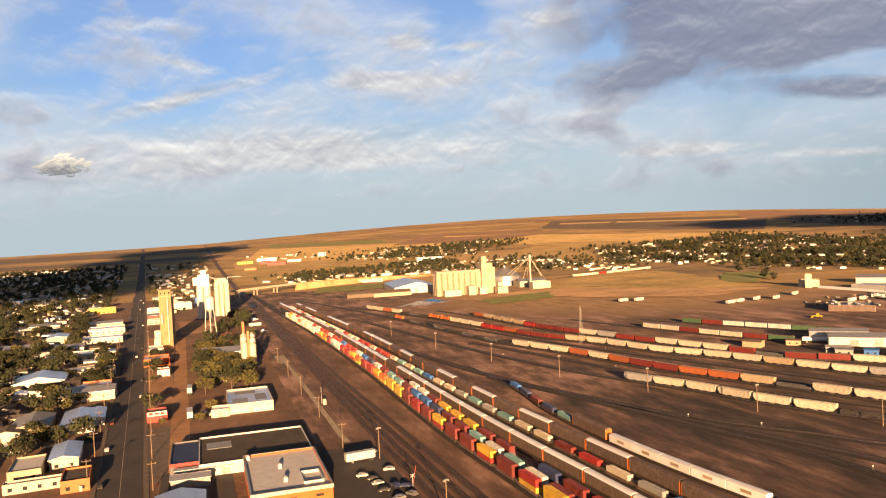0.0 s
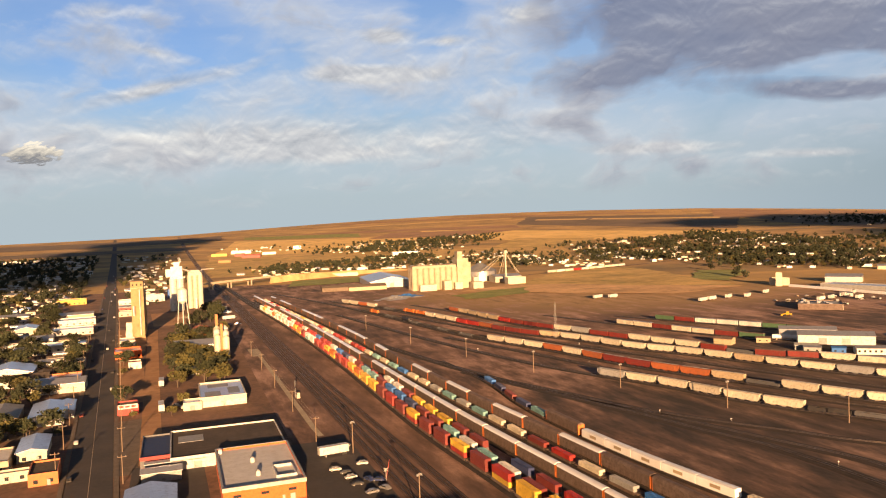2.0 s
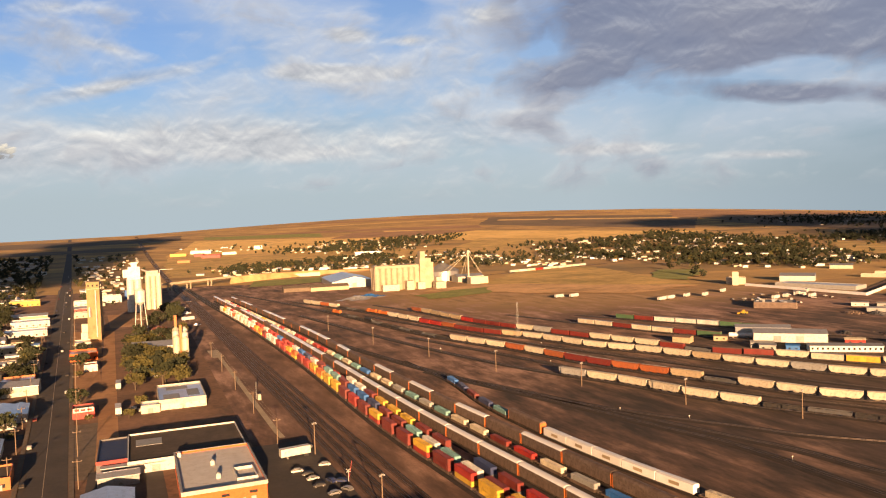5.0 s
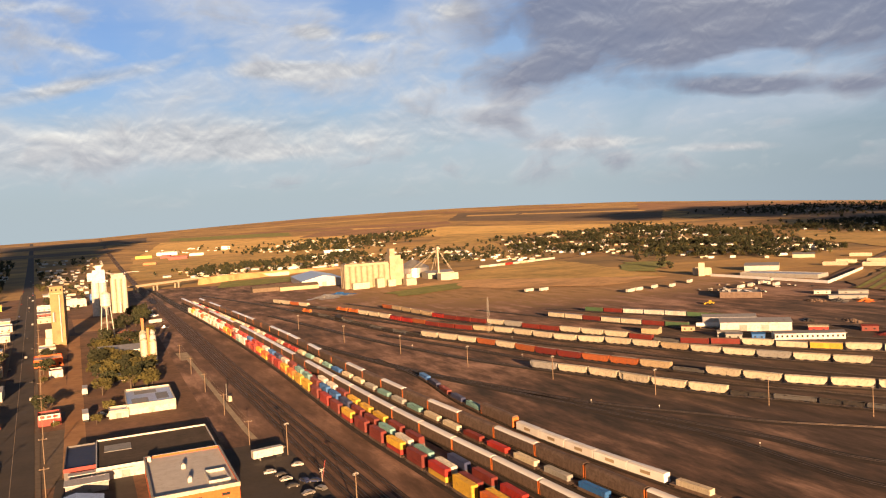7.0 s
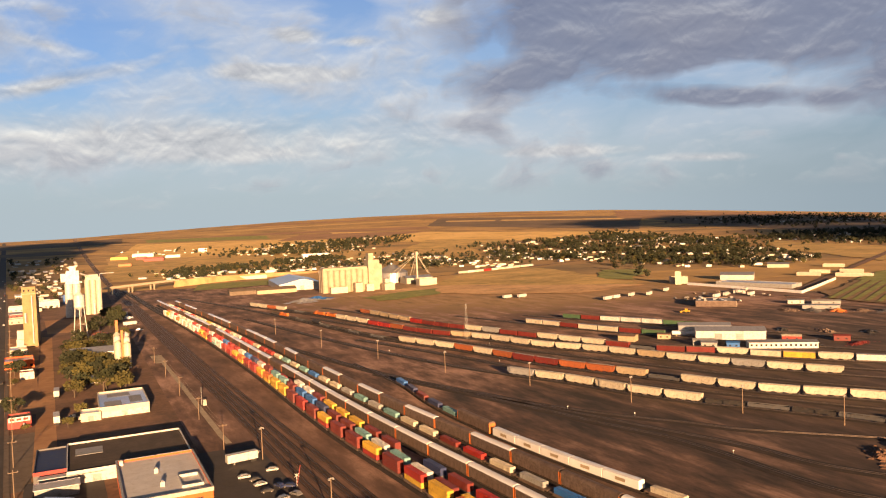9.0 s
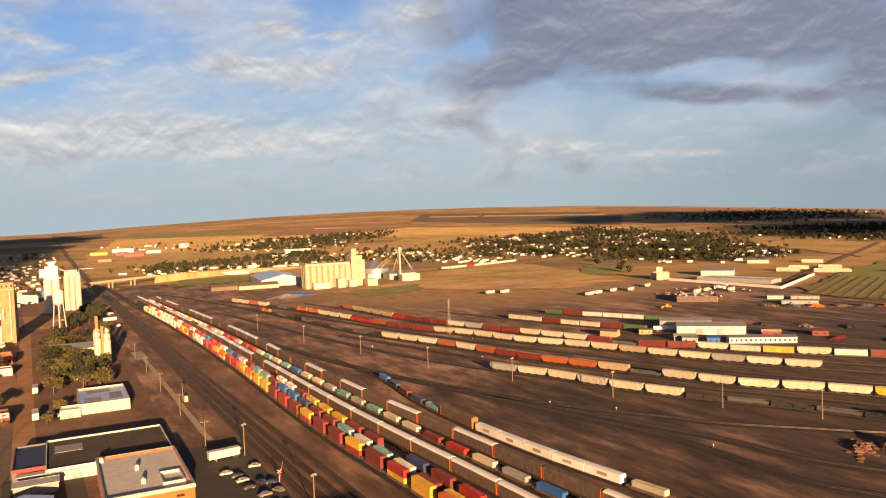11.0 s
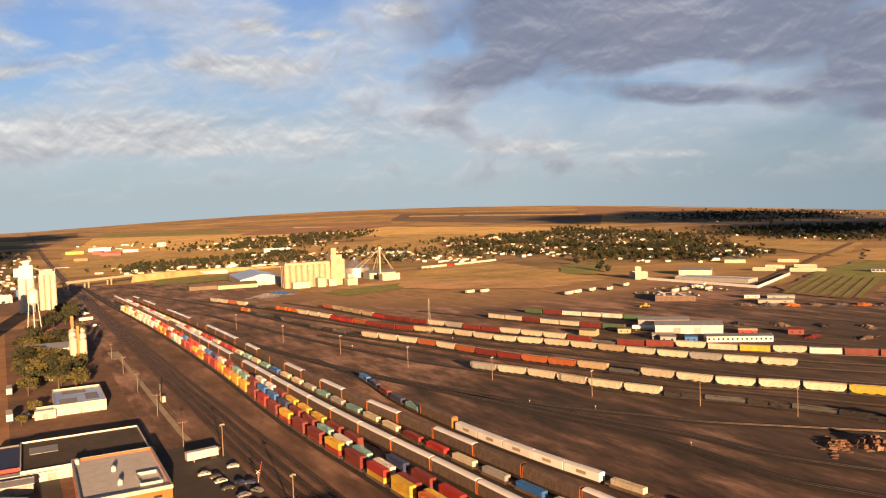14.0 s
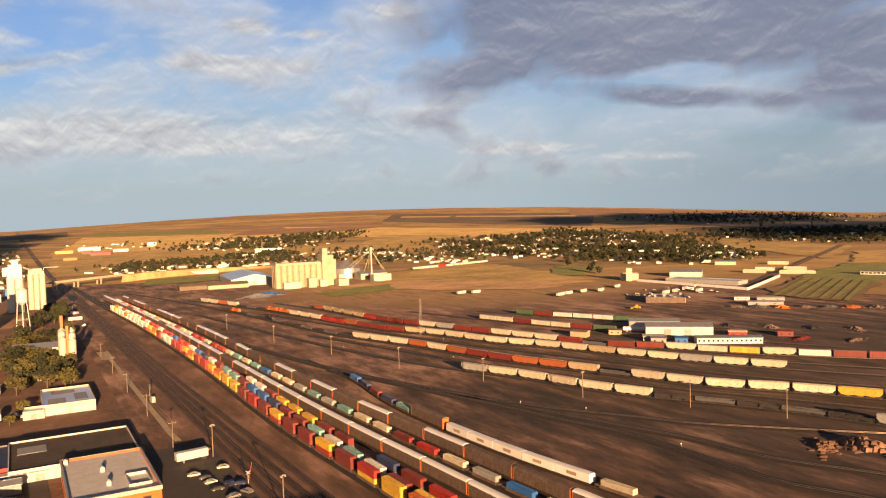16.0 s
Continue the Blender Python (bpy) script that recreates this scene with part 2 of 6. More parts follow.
M_TIE = surface("tie_wood", (0.04, 0.03, 0.022), (0.09, 0.065, 0.05), 1.0, 0.95, 0, 0.3, vary=0.4)
M_ASPHALT = surface("asphalt", (0.0338, 0.03, 0.03), (0.0638, 0.054, 0.0495), 0.06, 0.9, 0, 0.3, (0.0638, 0.0495, 0.039))
M_CONC = surface("concrete", (0.30, 0.245, 0.17), (0.45, 0.37, 0.26), 0.15, 0.85, 0, 0.2, (0.26, 0.21, 0.15))
M_PAVE = surface("worn_pavement", (0.104, 0.08, 0.06), (0.176, 0.136, 0.1), 0.2, 0.9, 0, 0.2, (0.072, 0.056, 0.04))
M_OLDCONC = surface("yellowed_concrete", (0.22, 0.15, 0.075), (0.34, 0.24, 0.12), 0.12, 0.9, 0, 0.2, (0.18, 0.117, 0.054))
M_WHITE = paint("white_paint", (0.62, 0.60, 0.55), 0.4)
M_CLEAN = surface("clean_white", (0.76, 0.75, 0.73), (0.86, 0.85, 0.83), 0.3, 0.22, 0, 0.0, None, 0.1)
M_CREAM = paint("cream_paint", (0.58, 0.52, 0.40))
M_TAN = paint("tan_paint", (0.46, 0.36, 0.23))
M_GREY = paint("grey_paint", (0.33, 0.33, 0.32))
M_DGREY = paint("dark_grey_paint", (0.10, 0.10, 0.105))
M_BLACK = paint("black_paint", (0.028, 0.026, 0.026))
M_RED = paint("red_paint", (0.36, 0.022, 0.016))
M_DRED = paint("oxide_red_paint", (0.18, 0.024, 0.018))
M_ORANGE = paint("orange_paint", (0.58, 0.155, 0.025))
M_OXIDE = paint("rust_orange_paint", (0.36, 0.105, 0.035))
M_YELLOW = paint("yellow_paint", (0.62, 0.39, 0.04))
M_BLUE = paint("blue_paint", (0.03, 0.15, 0.45))
M_NAVY = paint("navy_paint", (0.025, 0.04, 0.12))
M_TEAL = paint("teal_paint", (0.18, 0.36, 0.36))
M_GREEN = paint("green_paint", (0.07, 0.14, 0.07))
M_SILVER = surface("galvanised_steel", (0.42, 0.41, 0.40), (0.6, 0.59, 0.57), 0.4, 0.38, 0.7, 0.05, (0.22, 0.17, 0.13), 0.2)
M_RUST = surface("weathered_steel", (0.12, 0.08, 0.06), (0.22, 0.16, 0.125), 0.4, 0.7, 0.2, 0.2, (0.07, 0.04, 0.028), 0.25)
M_BRICK = surface("orange_brick", (0.50, 0.085, 0.018), (0.62, 0.13, 0.03), 1.2, 0.85, 0, 0.3)
M_ROOFTAN = surface("gravel_roof", (0.50, 0.49, 0.48), (0.62, 0.61, 0.60), 0.2, 0.7, 0, 0.2, (0.42, 0.40, 0.37))
M_ROOFDK = surface("tar_roof", (0.036, 0.027, 0.021), (0.078, 0.057, 0.042), 0.15, 0.95, 0, 0.3, (0.024, 0.018, 0.018))
M_TIN = surface("tin_roof", (0.62, 0.63, 0.65), (0.78, 0.78, 0.79), 0.3, 0.3, 0.75, 0.1, (0.42, 0.37, 0.32), 0.3)
M_SHINGLE = surface("shingle_roof", (0.09, 0.0675, 0.0525), (0.18, 0.143, 0.112), 0.5, 0.95, 0, 0.4, vary=0.5)
M_GLASS = surface("dark_glass", (0.02, 0.022, 0.025), (0.035, 0.037, 0.04), 0.5, 0.12, 0, 0)
M_WOOD = surface("pole_wood", (0.13, 0.09, 0.06), (0.22, 0.16, 0.11), 1.0, 0.9, 0, 0.3)
M_BARK = surface("bark", (0.06, 0.045, 0.03), (0.12, 0.09, 0.06), 2.0, 0.95, 0, 0.5)
M_LEAF = surface("leaves", (0.018, 0.026, 0.010), (0.048, 0.053, 0.018), 0.4, 0.8, 0, 0, vary=0.5)
M_LEAFY = surface("yellowing_leaves", (0.055, 0.055, 0.014), (0.13, 0.11, 0.028), 0.4, 0.8, 0, 0, vary=0.4)
M_GRASS = surface("green_grass", (0.14, 0.17, 0.03), (0.30, 0.30, 0.07), 0.05, 0.95, 0, 0.3, (0.16, 0.12, 0.05))
M_STUBBLE = surface("golden_stubble", (0.62, 0.40, 0.11), (0.82, 0.56, 0.20), 0.01, 0.95, 0, 0.3, (0.24, 0.16, 0.06))
M_STUBBLE2 = surface("dull_stubble", (0.42, 0.27, 0.09), (0.66, 0.43, 0.15), 0.008, 0.95, 0, 0.3, (0.15, 0.11, 0.045), stretch=(1, 2.5, 1))
M_PASTURE = surface("dry_pasture", (0.30, 0.21, 0.06), (0.68, 0.44, 0.14), 0.012, 0.95, 0, 0.3, (0.15, 0.17, 0.04))
M_FALLOW = surface("fallow_earth", (0.22, 0.12, 0.06), (0.38, 0.21, 0.105), 0.006, 0.95, 0, 0.3, (0.11, 0.075, 0.04), stretch=(1, 3, 1))
M_DIRTGOLD = surface("orange_earth", (0.40, 0.24, 0.10), (0.70, 0.43, 0.20), 0.015, 0.95, 0, 0.3, (0.128, 0.102, 0.0425))
M_TILTH = surface("tilled_earth", (0.16, 0.10, 0.045), (0.28, 0.18, 0.08), 0.03, 0.95, 0, 0.3, (0.10, 0.10, 0.035))
# dark earth colour that also carries the cloud shade of the far land
M_PLOUGH_SHADE = surface("ploughed_shaded_earth", (0.10, 0.07, 0.045), (0.18, 0.12, 0.072), 0.008, 0.95, 0, 0.3, (0.064, 0.06, 0.032))
M_RUBBER = surface("tyre_rubber", (0.015, 0.015, 0.015), (0.03, 0.03, 0.03), 2.0, 0.9, 0, 0)


for cloud_place in ((-420, 1950, 400, 620, 3), (-170, 2950, 250, 700, 5), (-60, 3950, 300, 500, 8), (2400, 1450, 720, 520, 11), (2650, 2700, 760, 650, 14)):
    shade_cloud(*cloud_place)


# ---- mesh building ----
class Shape:
    """Gathers boxes, drums and sheets into one mesh."""

    def __init__(self):
        self.v, self.f = [], []

    def quad(self, *pts):
        i = len(self.v)
        self.v += [tuple(p) for p in pts]
        self.f.append(tuple(range(i, i + len(pts))))
        return self

    def box(self, x0, x1, y0, y1, z0, z1, top=None):
        """A box; top=(dx, dy): how far its upper edges draw in."""
        dx, dy = top or (0, 0)
        i = len(self.v)
        self.v += [(x0, y0, z0), (x1, y0, z0), (x1, y1, z0), (x0, y1, z0), (x0 + dx, y0 + dy, z1), (x1 - dx, y0 + dy, z1), (x1 - dx, y1 - dy, z1), (x0 + dx, y1 - dy, z1)]
        self.f += [(i + 3, i + 2, i + 1, i), (i + 4, i + 5, i + 6, i + 7), (i, i + 1, i + 5, i + 4), (i + 1, i + 2, i + 6, i + 5), (i + 2, i + 3, i + 7, i + 6), (i + 3, i, i + 4, i + 7)]
        return self

    def prism(self, profile, y0, y1, axis="y"):
        """A closed profile of (across, z) drawn along y (or x)."""
        k, i = len(profile), len(self.v)
        for y in (y0, y1):
            self.v += [(a, y, z) if axis == "y" else (y, a, z) for a, z in profile]
        self.f += [tuple(range(i, i + k)), tuple(range(i + 2 * k - 1, i + k - 1, -1))]
        self.f += [(i + j, i + k + j, i + k + (j + 1) % k, i + (j + 1) % k) for j in range(k)]
        return self

    def drum(self, x, y, z0, z1, r0, r1=None, n=16, cap=True):
        r1 = r0 if r1 is None else r1
        i = len(self.v)
        for z, r in ((z0, r0), (z1, r1)):
            self.v += [(x + r * math.cos(2 * math.pi * k / n), y + r * math.sin(2 * math.pi * k / n), z) for k in range(n)]
        self.f += [(i + k, i + (k + 1) % n, i + n + (k + 1) % n, i + n + k) for k in range(n)]
        if cap:
            self.f += [tuple(range(i + n - 1, i - 1, -1)), tuple(range(i + n, i + 2 * n))]
        return self

    def rod(self, a, b, r, n=6):
        """A round bar from a to b."""
        a, b = Vector(a), Vector(b)
        u = (b - a).orthogonal().normalized()
        w = (b - a).normalized().cross(u)
        i = len(self.v)
        for c in (a, b):
            self.v += [tuple(c + r * (math.cos(2 * math.pi * k / n) * u + math.sin(2 * math.pi * k / n) * w)) for k in range(n)]
        self.f += [(i + k, i + (k + 1) % n, i + n + (k + 1) % n, i + n + k) for k in range(n)]
        self.f += [tuple(range(i + n - 1, i - 1, -1)), tuple(range(i + n, i + 2 * n))]
        return self

    def mesh(self, name, mat):
        me = bpy.data.meshes.new(name)
        me.from_pydata(self.v, [], self.f)
        bm = bmesh.new()
        bm.from_mesh(me)
        bmesh.ops.recalc_face_normals(bm, faces=bm.faces)
        bm.to_mesh(me)
        bm.free()
        me.materials.append(mat)
        return me


def part(name, shape, mat, parent, label="", at=None):
    """One mesh object under a thing; shape: a Shape, or a mesh that is shared."""
    ob = new(name, shape.mesh(name, mat) if isinstance(shape, Shape) else shape)
    ob.parent = parent
    if at is not None:
        ob.matrix_basis = at
    return tagged(ob, label)


def thing(name, label, category, x=0.0, y=0.0, z=0.0, turn=0.0, group="", kind=""):
    ob = new(name)
    ob.matrix_basis = pose(x, y, z, 0, 0, turn)
    return tagged(ob, label, category, group, kind)


# ---- the land ----
EDGE = ((-60, -1.0), (-12, -0.62), (-6, -0.56), (0, -0.46), (5, -0.22), (10, 0.0), (15, 0.18), (20, 0.29), (25, 0.33), (30, 0.31), (38, 0.16), (45, -0.15), (52, -0.5), (58, -0.8), (90, -1.0), (200, -1.0))


def rise(x, y):
    """The plain lifts a little towards its far rim."""
    r = math.hypot(x, y)
    if r < 1500:
        return 0.0
    a = math.degrees(math.atan2(x, y))
    if a < -60:
        a += 360
    e = float(np.interp(a, [p[0] for p in EDGE], [p[1] for p in EDGE]))
    s = min(1.0, (r - 1500) / 3330.0)
    return (EYE + 4830 * math.tan(radians(e))) * s * s * (1.6 - 0.6 * s)


def land():
    sh = Shape()
    radii = [0, 60, 150, 400, 900, 1500] + [1500 + 3330 * k / 14 for k in range(1, 15)]
    n = 144
    for r in radii:
        for k in range(n):
            a = 2 * math.pi * k / n
            x, y = r * math.sin(a), r * math.cos(a)
            sh.v.append((x, y, rise(x, y)))
    for j in range(len(radii) - 1):
        for k in range(n):
            a, b = j * n + k, j * n + (k + 1) % n
            sh.f.append((a, b, b + n, a + n) if j else (a, b + n, a + n))
    me = bpy.data.meshes.new("ground")
    me.from_pydata(sh.v, [], sh.f)
    me.materials.append(M_PLAIN)
    for p in me.polygons:
        p.use_smooth = True
    me.validate()
    tagged(new("ground", me), "dry golden farmland reaching to a flat horizon", "ground", kind="structure")


land()


def sheet(name, corners, mat, label, lift=0.1, cells=1, category="ground"):
    """A flat four-cornered piece of ground laid on the land."""
    sh = Shape()
    a, b, c, d = [Vector(p) for p in corners]
    for j in range(cells + 1):
        for i in range(cells + 1):
            u, w = i / cells, j / cells
            p = (a * (1 - u) + b * u) * (1 - w) + (d * (1 - u) + c * u) * w
            if cells > 12:  # uneven field edges
                q = Vector((p.x / 45.0, p.y / 45.0, lift * 9))
                p = p + Vector((noise.noise(q), noise.noise(q + Vector((7, 3, 1))))) * 13.0
            sh.v.append((p.x, p.y, rise(p.x, p.y) + lift))
    k = cells + 1
    sh.f = [(j * k + i, j * k + i + 1, (j + 1) * k + i + 1, (j + 1) * k + i) for j in range(cells) for i in range(cells)]
    return tagged(new(name, sh.mesh(name, mat)), label, category, kind="structure")


def ribbon(pts, half, z, lift=0.0):
    """A strip of the width 2 * half along a line of points."""
    sh = Shape()
    for i, (x, y) in enumerate(pts):
        x0, y0 = pts[max(i - 1, 0)]
        x1, y1 = pts[min(i + 1, len(pts) - 1)]
        l = math.hypot(x1 - x0, y1 - y0)
        nx, ny = (y1 - y0) / l, -(x1 - x0) / l
        h = z + rise(x, y)
        sh.v += [(x - nx * half, y - ny * half, h), (x + nx * half, y + ny * half, h), (x - nx * half * 1.5, y - ny * half * 1.5, h - lift), (x + nx * half * 1.5, y + ny * half * 1.5, h - lift)]
    for i in range(len(pts) - 1):
        k = 4 * i
        sh.f += [(k, k + 1, k + 5, k + 4)]
        if lift:
            sh.f += [(k + 2, k, k + 4, k + 6), (k + 1, k + 3, k + 7, k + 5)]
    return sh


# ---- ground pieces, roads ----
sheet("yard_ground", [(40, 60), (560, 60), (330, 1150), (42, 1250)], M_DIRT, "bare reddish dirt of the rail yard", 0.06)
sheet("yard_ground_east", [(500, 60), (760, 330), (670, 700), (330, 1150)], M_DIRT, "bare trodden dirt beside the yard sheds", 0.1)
sheet("town_ground", [(-170, 120), (42, 120), (42, 1250), (-330, 1250)], M_LOT, "dusty town lots between the street and the railway", 0.08)


def street_x(y):
    return -14.0 - 0.066 * y


road_pts = [(street_x(y), y) for y in range(150, 4700, 70)]
ob = tagged(new("road", ribbon(road_pts, 8.0, 0.16).mesh("road", M_ASPHALT)), "worn grey asphalt street through the town", "road", kind="structure")
for side in (-1, 1):
    pts = [(x + side * 9.2, y) for x, y in road_pts[:18]]
    sh = ribbon(pts, 0.9, 0.28)
    tagged(new("pavement", sh.mesh("pavement", M_PAVE)), "pale concrete pavement along the street", "pavement", kind="structure")
sh = Shape()
for y in range(150, 1300, 12):
    sh.quad((street_x(y) - 0.1, y, 0.175), (street_x(y) + 0.1, y, 0.175), (street_x(y + 12) + 0.1, y + 12, 0.175), (street_x(y + 12) - 0.1, y + 12, 0.175))
tagged(new("road_marking", sh.mesh("road_marking", M_TAN)), "faded yellow centre line on asphalt", "road marking", kind="structure")
for y0, wd in ((385, 9), (565, 9), (655, 8), (760, 8)):
    x0 = street_x(y0)
    sheet("side_road", [(x0 - 9, y0), (x0 - 9, y0 + wd), (x0 - 170, y0 + wd + 12), (x0 - 170, y0 + 12)], M_ASPHALT, "narrow side street of patched asphalt", 0.13, category="road")
sheet("alley", [(-18, 320), (-9, 320), (-20, 760), (-28, 760)], M_LOT2, "dusty orange dirt alley behind the shops", 0.13, category="road")
sheet("dirt_lot", [(-37, 440), (-19, 440), (-26, 585), (-43, 585)], M_LOT2, "bare orange dirt lot beside the street", 0.12)
sheet("dirt_lot", [(-50, 625), (-26, 625), (-30, 770), (-56, 770)], M_LOT2, "bare orange dirt lot below the elevator", 0.12)
sheet("gravel_lot", [(-30, 310), (-18, 310), (-19, 400), (-36, 400)], M_PAVE, "pale gravel lot beside the street", 0.12)
sheet("gravel_lot", [(-78, 385), (-52, 385), (-55, 402), (-80, 402)], M_PAVE, "pale gravel yard before the workshop", 0.12)
sheet("gravel_lot", [(-24, 780), (6, 780), (4, 900), (-30, 900)], M_LOT2, "orange dirt yard beside the elevator", 0.12)
sheet("parking_lot", [(36, 150), (68, 150), (65, 322), (40, 322)], M_ASPHALT, "dusty grey asphalt parking lot beside the brick building", 0.13)
sheet("back_lot", [(-20, 225), (8, 225), (6, 318), (-20, 318)], M_ASPHALT, "dark asphalt yard behind the shops", 0.13)
tagged(new("loading_strip", ribbon([(50.5, 585), (52, 571), (53.5, 464), (54.2, 395), (54.8, 345), (55.5, 330)], 1.3, 0.13).mesh("loading_strip", M_CONC)), "long pale concrete strip beside the tracks", "pavement", kind="structure")
sheet("concrete_pad", [(47.5, 555), (55, 555), (54, 590), (46.5, 590)], M_CONC, "square concrete pad at the end of a strip", 0.135)

# fields and lawns
FIELDS = [
    ("stubble_field", [(60, 1480), (760, 1250), (1000, 1900), (90, 2500)], M_STUBBLE2, "dull golden stubble beyond the overpass"),
    ("stubble_field", [(95, 2420), (640, 2120), (1010, 2750), (240, 3420)], M_STUBBLE, "wide golden stubble field"),
    ("stubble_field", [(960, 2420), (1250, 2080), (1830, 2080), (1020, 3280)], M_STUBBLE, "bright golden wheat stubble"),
    ("stubble_field", [(830, 1990), (1030, 1850), (1290, 2190), (1090, 2390)], M_PASTURE, "olive pasture between golden fields"),
    ("fallow_field", [(60, 1500), (150, 1480), (180, 2050), (70, 2100)], M_PASTURE, "rough olive pasture beside the railway"),
    ("fallow_field", [(200, 1780), (620, 1960), (560, 2200), (180, 2120)], M_PASTURE, "dull olive pasture"),
    ("green_field", [(284, 3493), (721, 3102), (773, 3367), (307, 3772)], M_GRASS, "long thin green crop field"),
    ("fallow_field", [(330, 3800), (800, 3400), (1400, 3000), (1480, 3230)], M_FALLOW, "red-brown fallow field"),
    ("fallow_field", [(700, 2900), (1000, 2720), (1350, 2890), (900, 3250)], M_FALLOW, "red-brown fallow field"),
    ("ploughed_field", [(1489, 3250), (1900, 2250), (2643, 3102), (1830, 3825)], M_PLOUGH_SHADE, "dark ploughed earth with cloud shade in its colour"),
    ("stubble_field", [(1700, 3480), (2350, 2900), (2420, 2990), (1760, 3580)], M_STUBBLE2, "thin pale strip of stubble"),
    ("stubble_field", [(700, 4000), (1700, 3750), (1720, 3850), (720, 4130)], M_STUBBLE2, "thin pale strip of stubble"),
    ("fallow_field", [(900, 4350), (2500, 3600), (2540, 3700), (920, 4480)], M_FALLOW, "far brown field"),
    # far left: cloud shade put into the colour of these two fields
    ("ploughed_field", [(-1500, 2900), (60, 2950), (90, 3200), (-1700, 3300)], M_PLOUGH_SHADE, "dark far field with cloud shade in its colour"),
    ("ploughed_field", [(-1500, 3600), (200, 3650), (230, 4200), (-1400, 4300)], M_PLOUGH_SHADE, "dark far field with cloud shade in its colour"),
    ("ploughed_field", [(2150, 1650), (3600, 1400), (3900, 2600), (2300, 2600)], M_PLOUGH_SHADE, "dark ploughed earth with cloud shade in its colour"),
    ("ploughed_field", [(2400, 3000), (3700, 1900), (4150, 2200), (2900, 3650)], M_FALLOW, "brown fallow land"),
    ("pasture", [(1137, 767), (1500, 960), (1613, 1434), (1330, 1130)], M_PASTURE, "olive pasture beside the trees"),
    ("pasture", [(420, 930), (650, 1190), (720, 1100), (640, 745)], M_PASTURE, "rough dry pasture with green patches"),
    ("pasture", [(330, 900), (430, 960), (640, 745), (520, 720)], M_DIRTGOLD, "orange trodden earth beside the yard"),
    ("grass_strip", [(150, 1150), (330, 1170), (360, 1260), (170, 1260)], M_GRASS, "rough green grass beside the overpass"),
    ("grass_strip", [(305, 809), (389, 834), (430, 910), (309, 861)], M_GRASS, "long green grass strip on red dirt"),
    ("lawn", [(650, 850), (665, 804), (810, 940), (748, 990)], M_GRASS, "watered green lawn beside the trees"),
    ("vegetable_field", [(653, 512), (665, 426), (845, 507), (832, 608)], M_TILTH, "brown tilled field with green rows"),
    ("green_field", [(835, 612), (850, 510), (1150, 640), (1040, 690)], M_GRASS, "dark green crop field"),
    ("stubble_field", [(1060, 690), (1180, 650), (1500, 800), (1330, 840)], M_STUBBLE2, "pale stubble beside a farm road"),
]
LIFT = 0.2
# dark base sheet, painted in place of cloud shade on the far right
sheet("ploughed_field", [(2050, 1500), (4200, 1150), (4150, 2300), (2600, 3300)], M_PLOUGH_SHADE, "dark land below the horizon, coloured for cloud shade", 0.15, 24, "field")
for name, cs, mat, lab in FIELDS:
    LIFT += 0.03
    sheet(name, cs, mat, lab, LIFT, 24, "field")
for i in range(7):
    a = (i + 0.3) / 7
    x0, y0 = 655 + 10 * a, 508 - 80 * a
    sheet("crop_row", [(x0, y0), (x0 + 1, y0 - 4.5), (x0 + 181, y0 + 84), (x0 + 180, y0 + 93)], M_GRASS, "green crop row in a tilled field", 1.2, 2, "field")
sheet("farm_road", [(690, 575), (698, 570), (1500, 980), (1490, 990)], M_LOT, "straight dirt farm road", 0.95, 12, "road")


# ---- railway tracks ----
def curve(pts, step=6.0):
    """A smooth line through the points, at even steps."""
    p = [pts[0]] + list(pts) + [pts[-1]]
    out = []
    for i in range(1, len(p) - 2):
        for k in range(24):
            t = k / 24
            out.append(tuple(0.5 * (2 * p[i][c] + (p[i + 1][c] - p[i - 1][c]) * t + (2 * p[i - 1][c] - 5 * p[i][c] + 4 * p[i + 1][c] - p[i + 2][c]) * t * t
                                    + (3 * p[i][c] - p[i - 1][c] - 3 * p[i + 1][c] + p[i + 2][c]) * t ** 3) for c in (0, 1)))
    out.append(p[-2])
    d = np.concatenate([[0], np.cumsum(np.hypot(*np.diff(np.array(out), axis=0).T))])
    s = np.linspace(0, d[-1], max(2, int(d[-1] / step)))
    return list(zip(np.interp(s, d, [q[0] for q in out]), np.interp(s, d, [q[1] for q in out])))


